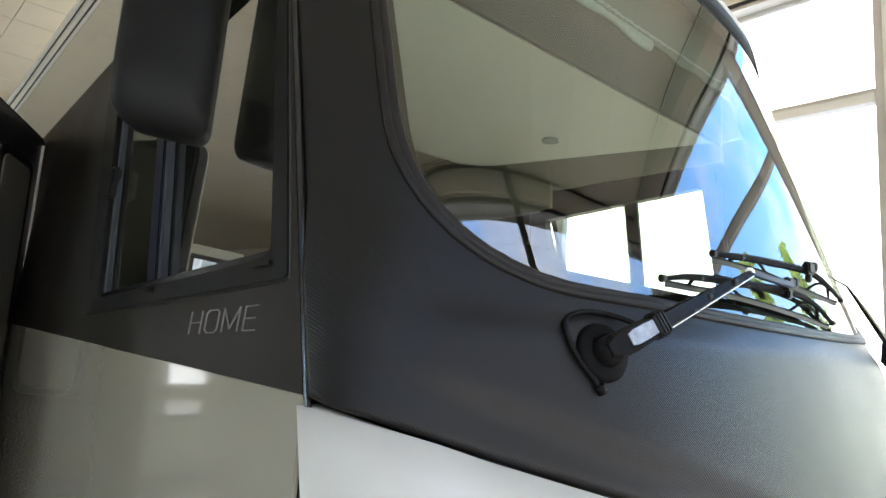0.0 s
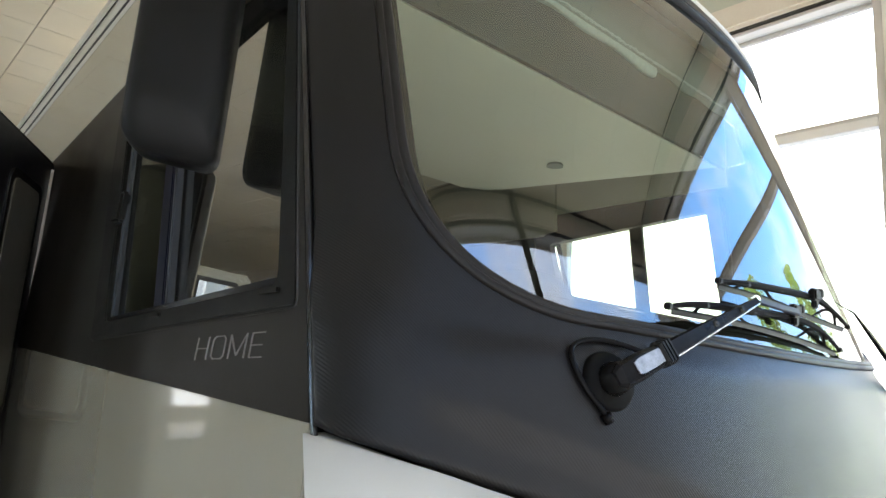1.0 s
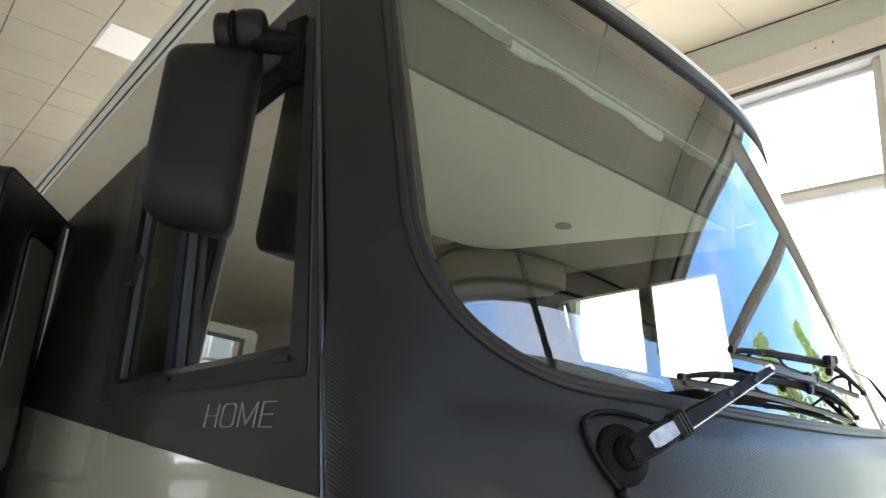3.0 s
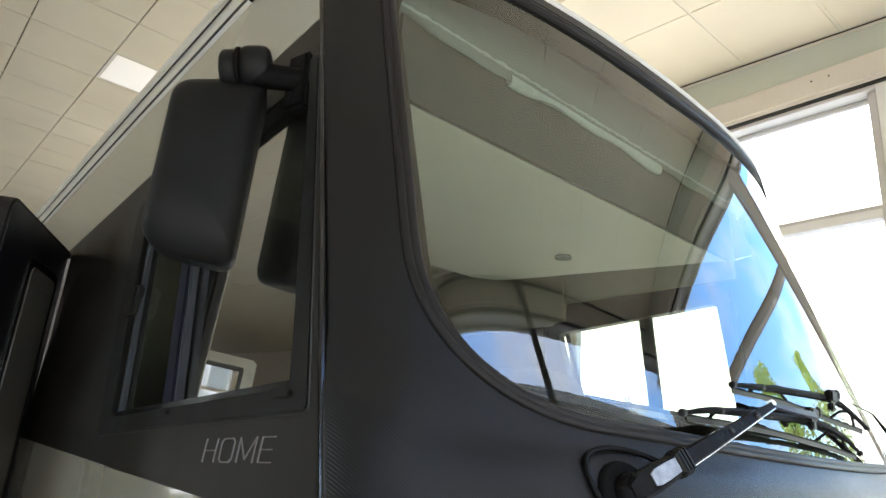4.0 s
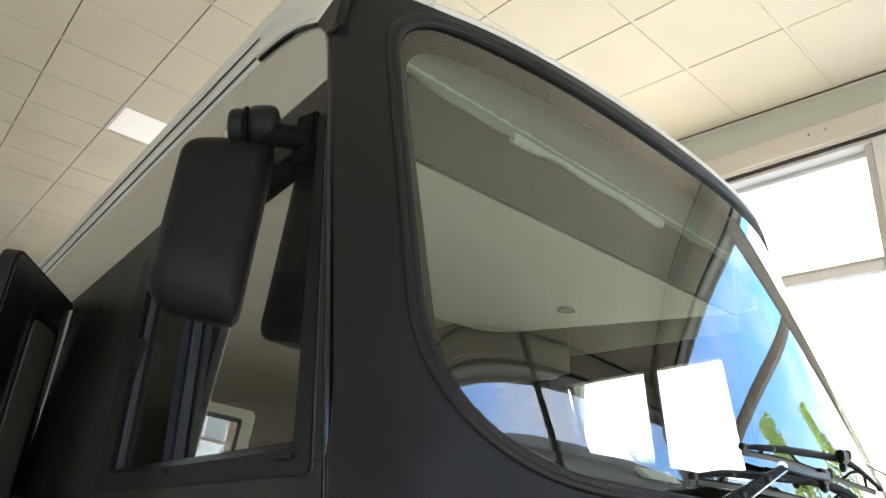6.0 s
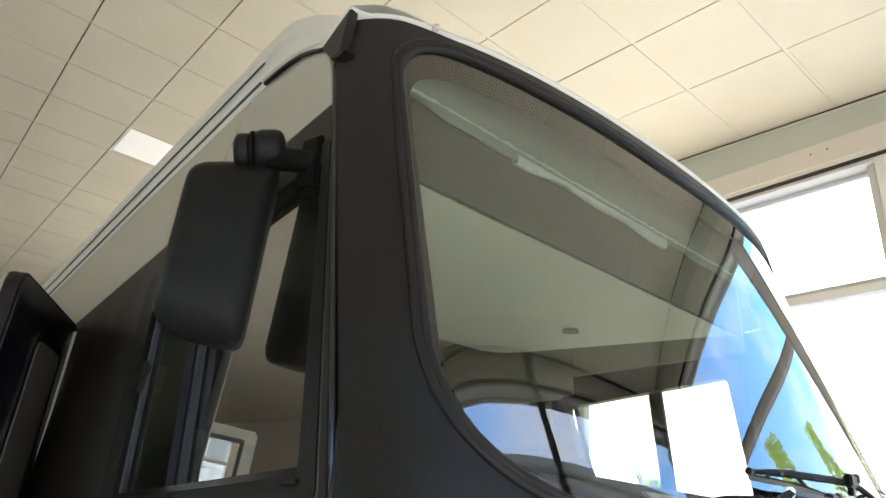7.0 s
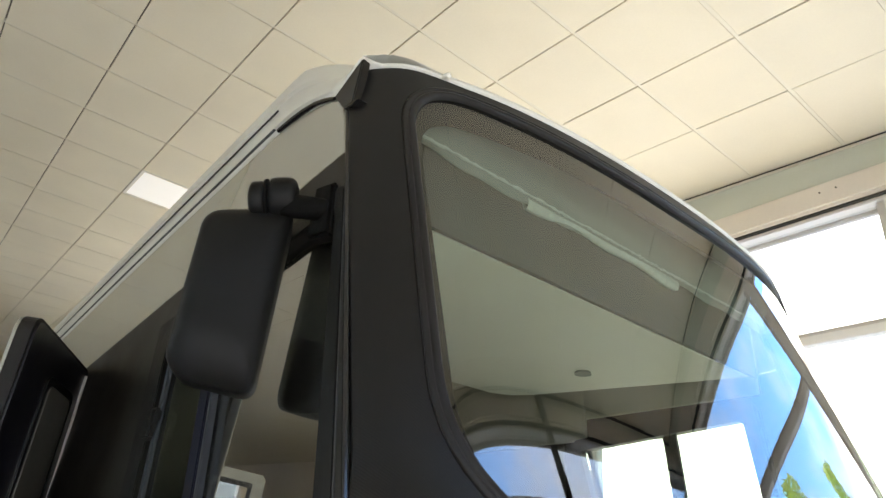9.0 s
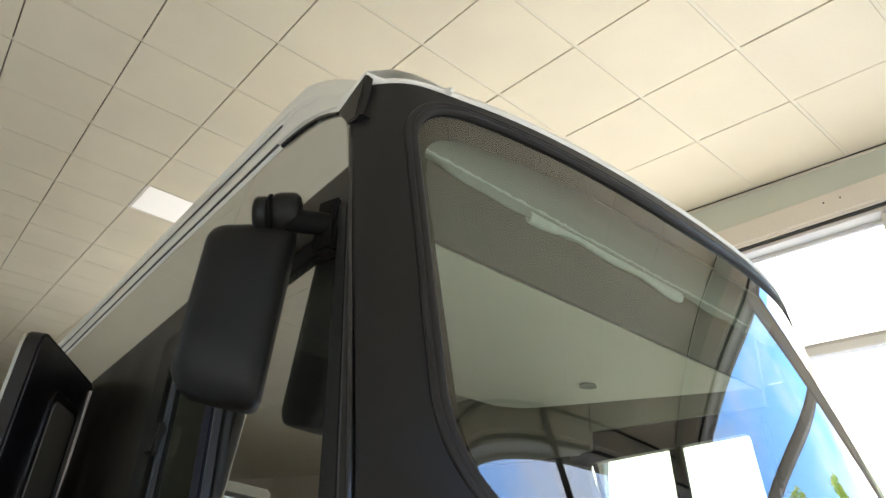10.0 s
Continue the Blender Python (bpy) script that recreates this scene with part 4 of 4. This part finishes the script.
# the gathered blind behind the top of the windscreen
rows = []
for i in range(161):
    x = 0.425 + (2.15 - 0.425) * i / 160
    w = 0.004 * math.sin(x * 9) + 0.003 * math.sin(x * 23 + 1)
    sag = 0.010 * math.sin(x * 5.1 + 0.4) + 0.004 * math.sin(x * 17) + 0.004 * math.sin(x * 31)
    rows.append([(x, -0.784, 2.628), (x, -0.775, 2.575), (x, -0.762 + w, 2.545), (x, -0.742, 2.516), (x, -0.744, 2.512), (x, -0.740 + w, 2.505), (x, -0.732 + w * 0.6, 2.500 + sag * 0.6), (x, -0.728, 2.496 + sag * 0.8), (x, -0.722, 2.500 + sag * 0.8), (x, -0.70, 2.58)])
wb = part("windscreen_blind", grid_mesh(rows), BLIND, van, "pale gathered windscreen blind", smooth=True)
rnd = random.Random(4)
line = [(0.425 + (2.15 - 0.425) * i / 150, -0.7470 + rnd.uniform(-0.001, 0.001), 2.512 + rnd.uniform(-0.0022, 0.0022)) for i in range(151)]
part("blind_bead", tube(line, [rnd.uniform(0.002, 0.0052) for _ in line], 6), BEAD, wb, "pale ragged bead along the blind", smooth=True)
hem = []
for i in range(81):
    x = 0.82 + 0.75 * i / 80
    f = math.sin(math.pi * i / 80) ** 0.5
    dip = 0.010 * math.sin(x * 7.0) + 0.006 * math.sin(x * 19 + 1)
    hem.append([(x, -0.738, 2.506), (x, -0.742, 2.497 + dip * 0.5), (x, -0.736, 2.487 + dip - 0.006 * f), (x, -0.722, 2.486 + dip - 0.004 * f), (x, -0.716, 2.500)])
part("hem", grid_mesh(hem), BEAD, wb, "pale loose hem of the blind", smooth=True)

# ---- mirror on its arm ----
U, V = Vector((-0.872, 0.49, 0)), Vector((0.49, 0.872, 0))   # along the face outwards, and to the rear
O = Vector((0.205, -0.605, 0))


def mir(u, v, z):
    return O + U * u + V * v + Vector((0, 0, z))


shape = [(0.006, 2.268, 0.035), (0.199, 2.228, 0.040), (0.204, 1.888, 0.022), (0.172, 1.850, 0.022), (0.018, 1.830, 0.038)]
outline = rounded(shape, 10)
mid_o = sum(outline, Vector((0, 0))) / len(outline)
rows = []
for v, sc in ((-0.026, 0.01), (-0.0258, 0.15), (-0.0255, 0.3), (-0.025, 0.45), (-0.0235, 0.6), (-0.021, 0.72), (-0.018, 0.80), (-0.013, 0.88), (-0.007, 0.93), (0.0, 0.965), (0.007, 0.985), (0.014, 0.995), (0.03, 1.0), (0.085, 0.985), (0.105, 0.965), (0.110, 0.93), (0.104, 0.91)):
    row = []
    for p in outline:
        q = mid_o + (p - mid_o) * sc
        drop = max(0.0, 1.95 - q.y) ** 2 * 2.2 + 0.5 * max(0.0, q.x - 0.15) ** 1.5
        row.append(mir(q.x, v + drop * max(0, 1 - (v + 0.026) / 0.1), q.y))
    rows.append(row)
face = grid_mesh(rows, close_v=True)
bmesh.ops.holes_fill(face, edges=[e for e in face.edges if e.is_boundary and (e.verts[0].co - mir(mid_o.x, -0.026, mid_o.y)).length < 0.03])
mirror = part("wing_mirror", face, PLASTIC, van, "large grained black wing mirror housing", smooth=True)
bm = bmesh.new()
bm.faces.new([bm.verts.new(mir(*(mid_o + (p - mid_o) * 0.915)[:1], 0.104, (mid_o + (p - mid_o) * 0.915).y)) for p in outline])
part("mirror_glass", bm, MIRROR, mirror, "mirror glass")


def knuckle(c, r, half_len, axis):
    c, axis = Vector(c), Vector(axis).normalized()
    prof = [(-1.0, 0.55), (-0.92, 0.8), (-0.7, 0.95), (-0.4, 1.0), (0.4, 1.0), (0.7, 0.95), (0.92, 0.8), (1.0, 0.55)]
    return tube([c + axis * half_len * a for a, _ in prof], [r * b for _, b in prof], 28)


ax = (0.80, -0.55, 0.12)
arm = part("arm", tube(spline([(0.165, -0.585, 2.262), (0.200, -0.618, 2.258), (0.232, -0.648, 2.254), (0.262, -0.672, 2.252)], 8), [0.034 - 0.0002 * k for k in range(25)], 16, flat=0.85), BLADEBLACK, mirror, "short black mirror arm", smooth=True)
part("knuckle", knuckle((0.128, -0.560, 2.268), 0.042, 0.020, ax), PLASTIC, mirror, "rounded black pivot cap", smooth=True)
part("knuckle", knuckle((0.172, -0.592, 2.278), 0.048, 0.034, ax), PLASTIC, mirror, "rounded black pivot cap", smooth=True)
part("pivot_ring", knuckle((0.143, -0.571, 2.272), 0.046, 0.006, ax), BLADEBLACK, mirror, "dark groove between the pivot caps", smooth=True)
part("mount", lay(slab([(-0.712, 2.17), (-0.610, 2.19), (-0.604, 2.335), (-0.690, 2.315)], "x", SX - 0.012, SX + 0.03, 0.008)), BLADEBLACK, mirror, "black mirror mounting plate")

# ---- wipers ----
def blade(bow_pts, rubber_pts, clip_at, label):
    """A bracket wiper blade: the rubber on its rail, a bow arched over it, yokes between the two, and the clip for the arm."""
    rub, bow = spline(rubber_pts, 14), spline(bow_pts, 10)
    n, m = len(rub), len(bow)
    rail = [[p + Vector((0, -0.003, 0.0025)), p + Vector((0, -0.003, -0.001)), p + Vector((0, 0.003, -0.001)), p + Vector((0, 0.003, 0.0025))] for p in rub]
    w = part("wiper_blade", grid_mesh(rail, close_v=True), BLADEBLACK, van, label)
    part("rubber_strip", grid_mesh([[p + Vector((0, -0.002, -0.001)), p + Vector((0, -0.001, -0.009)), p + Vector((0, 0.002, -0.009)), p + Vector((0, 0.002, -0.001))] for p in rub], close_v=True), RUBBER, w)
    part("bow", tube(bow, [0.0035 + 0.0035 * math.sin(math.pi * k / (m - 1)) for k in range(m)], 6, flat=1.2), BLADEBLACK, w, "black bow of the blade")
    for f0, f1 in ((0.22, 0.10), (0.22, 0.36), (0.78, 0.66), (0.78, 0.92)):
        a, b = bow[int((m - 1) * f0)], rub[int((n - 1) * f1)]
        c = a.lerp(b, 0.5) + (b - a).length * Vector((0, -0.02, 0.10))
        part("yoke", tube([a, c, b], [0.0035, 0.0035, 0.003], 6), BLADEBLACK, w, "thin black yoke")
    for f in (0.0, 0.24, 0.45, 1.0):
        p = bow[int((m - 1) * f)]
        part("joint", boxed(p - Vector((0.007, 0.006, 0.006)), p + Vector((0.007, 0.006, 0.006)), 0.002), PLASTIC, w)
    p = Vector(clip_at)
    part("clip", boxed(p - Vector((0.020, 0.010, 0.016)), p + Vector((0.016, 0.008, 0.012)), 0.004), PLASTIC, w, "black blade clip")
    part("clip_lever", boxed(p + Vector((0.024, -0.008, -0.006)), p + Vector((0.040, 0.004, 0.016)), 0.003), PLASTIC, w)
    part("clip_foot", boxed(p + Vector((-0.010, -0.006, -0.034)), p + Vector((0.008, 0.006, -0.014)), 0.003), PLASTIC, w)
    return w


def flat_bar(pts, widths, thick, up, bevel=0.25):
    """A flat bar with chamfered upper edges along pts, lying square to up."""
    rows = []
    for i, p in enumerate(pts):
        t = (pts[min(i + 1, len(pts) - 1)] - pts[max(i - 1, 0)]).normalized()
        side = t.cross(up).normalized()
        out = side.cross(t).normalized()
        w, h = widths[i] / 2, thick[i]
        rows.append([p - side * w, p - side * w + out * h * 0.6, p - side * w * (1 - bevel) + out * h, p + side * w * (1 - bevel) + out * h, p + side * w + out * h * 0.6, p + side * w])
    bm = grid_mesh(rows, close_v=True)
    bmesh.ops.holes_fill(bm, edges=[e for e in bm.edges if e.is_boundary])
    return bm


W_TIP = Vector((0.975, -1.302, 1.634))
nb = (at_x(0.597, 1.462, 0.05) - at_x(0.597, 1.462)).normalized()
p0 = at_x(0.597, 1.462, 0.013)
a0 = p0 + nb * 0.033
d = (W_TIP - a0).normalized()
A_1 = a0 + d * 0.098
down = d.cross(nb).normalized()
down = down if down.z < 0 else -down
wiper = part("wiper_arm", flat_bar([A_1, A_1.lerp(W_TIP, 0.3), A_1.lerp(W_TIP, 0.7), W_TIP], [0.031, 0.027, 0.019, 0.013], [0.013, 0.012, 0.009, 0.007], nb), WIPER, van, "tapered glossy black wiper arm")
# metal strip modelled in place of the glint along the arm's lower edge
edge = [A_1.lerp(W_TIP, f) + down * (0.0155 - 0.009 * f) + nb * 0.003 for f in (0.03, 0.3, 0.7, 1.0)]
part("arm_glint", tube(edge, [0.0032, 0.0030, 0.0025, 0.0022], 8), METAL, wiper, "bright strip standing in for the highlight on the lower edge", smooth=True)
part("pivot_cup", tube([p0 - nb * 0.01, p0 + nb * 0.0045, p0 + nb * 0.012, p0 + nb * 0.010, p0 + nb * 0.004], [0.048, 0.047, 0.042, 0.036, 0.034], 32), BLADEBLACK, wiper, "round black pivot cup", smooth=True)
part("pivot_shaft", tube([p0, p0 + nb * 0.02, p0 + nb * 0.038, p0 + nb * 0.043], [0.027, 0.026, 0.022, 0.013], 24), WIPER, wiper, smooth=True)
part("arm_head", flat_bar([a0 - d * 0.020, a0 - d * 0.008, a0 + d * 0.03, a0 + d * 0.092], [0.022, 0.038, 0.042, 0.036], [0.010, 0.016, 0.018, 0.016], nb), WIPER, wiper, "glossy black arm head")
part("worn_patch", flat_bar([a0 + d * 0.018, a0 + d * 0.03, a0 + d * 0.06, a0 + d * 0.086], [0.020, 0.028, 0.028, 0.025], [0.0195, 0.0195, 0.0185, 0.0178], nb, 0.15), WORN, wiper, "bare worn metal on the arm head")
part("arm_collar", flat_bar([A_1 - d * 0.010, A_1 - d * 0.006, A_1 + d * 0.020, A_1 + d * 0.024], [0.036, 0.042, 0.040, 0.034], [0.018, 0.021, 0.019, 0.015], nb), PLASTIC, wiper, "ribbed black collar")
for k in (-0.002, 0.006, 0.014):
    part("collar_rib", flat_bar([A_1 + d * (k - 0.002), A_1 + d * (k + 0.002)], [0.044, 0.044], [0.0225, 0.0225], nb), PLASTIC, wiper)
for f in (0.5, 0.78):
    q = A_1.lerp(W_TIP, f) + nb * 0.010
    part("rivet", tube([q, q + nb * 0.004], [0.006, 0.004], 12), GLOSSBLACK, wiper)
part("tip_cap", boxed(W_TIP - Vector((0.010, 0.006, 0.004)), W_TIP + Vector((0.008, 0.006, 0.010)), 0.003), METAL, wiper, "bright end of the arm")
part("tip_bar", flat_bar([W_TIP, W_TIP + Vector((0.09, 0.0, -0.002)), W_TIP + Vector((0.205, 0.006, 0.0))], [0.012, 0.013, 0.016], [0.006, 0.007, 0.008], nb), NAVY, wiper, "blue-black bar from the arm to the blade")
hose = spline([A_1 + nb * -0.01, *(at_x(x, z, 0.006 + shoulder(x, z)) for x, z in ((0.645, 1.524), (0.590, 1.527), (0.550, 1.513), (0.539, 1.487), (0.549, 1.450), (0.573, 1.412)))], 10)
part("washer_hose", tube(hose, 0.0045, 10), WIPER, wiper, "thin black washer hose", smooth=True)
part("hose_end", tube([hose[-1], hose[-1] + Vector((0.007, -0.003, -0.012))], [0.0085, 0.0075], 12), WIPER, wiper, smooth=True)

blade(*BLADES[0], "black wiper blade lying low on the windscreen")
blade(*BLADES[1], "black wiper blade resting on the windscreen's lower edge")
part("wiper_arm", tube(BLADES[2], [0.002, 0.005, 0.010, 0.013, 0.016], 6, flat=0.7), WIPER, van, "slim dark wiper arm")

# ---- open entrance door ----
A = Vector((0.235, 1.235, 0))
D = (Vector((-0.067, 0.618, 0)) - A).normalized()
Nd = Vector((-D.y, D.x, 0))
if Nd.y > 0:
    Nd = -Nd


def door_slab(corners, r, d0, d1, bevel=0.004):
    o = rounded([(u, z, r) for u, z in corners], 8)
    bm = bmesh.new()
    f = [bm.verts.new(A + D * p.x + Nd * d0 + Vector((0, 0, p.y))) for p in o]
    b = [bm.verts.new(A + D * p.x + Nd * d1 + Vector((0, 0, p.y))) for p in o]
    bm.faces.new(f)
    bm.faces.new(b)
    for k in range(len(o)):
        bm.faces.new((f[k], f[(k + 1) % len(o)], b[(k + 1) % len(o)], b[k]))
    return bm


door = part("entrance_door", door_slab([(-0.050, 2.206), (0.724, 2.202), (0.724, 0.50), (-0.050, 0.50)], 0.07, -0.052, -0.040), WHITE, van, "open entrance door with a white outer skin")
part("seal", door_slab([(-0.045, 2.205), (0.728, 2.205), (0.728, 0.54), (-0.045, 0.54)], 0.07, -0.040, 0.004), RUBBER, door, "black rubber seal")
part("inner_panel", door_slab([(-0.032, 2.192), (0.712, 2.192), (0.712, 0.56), (-0.032, 0.56)], 0.06, 0.004, 0.010), DOORBLACK, door, "glossy black inner panel")
part("hinge_edge", door_slab([(0.031, 2.170), (0.040, 2.170), (0.040, 0.55), (0.031, 0.55)], 0.003, 0.011, 0.020), FRAME2, door, "pale hinge edge")
part("door_window", door_slab([(0.12, 2.070), (0.46, 2.070), (0.46, 1.20), (0.12, 1.20)], 0.05, 0.010, 0.018), GLOSSBLACK, door, "raised window surround")
part("door_pane", door_slab([(0.15, 2.04), (0.43, 2.04), (0.43, 1.23), (0.15, 1.23)], 0.04, 0.018, 0.021), DOORPANE, door, "smoked window pane")
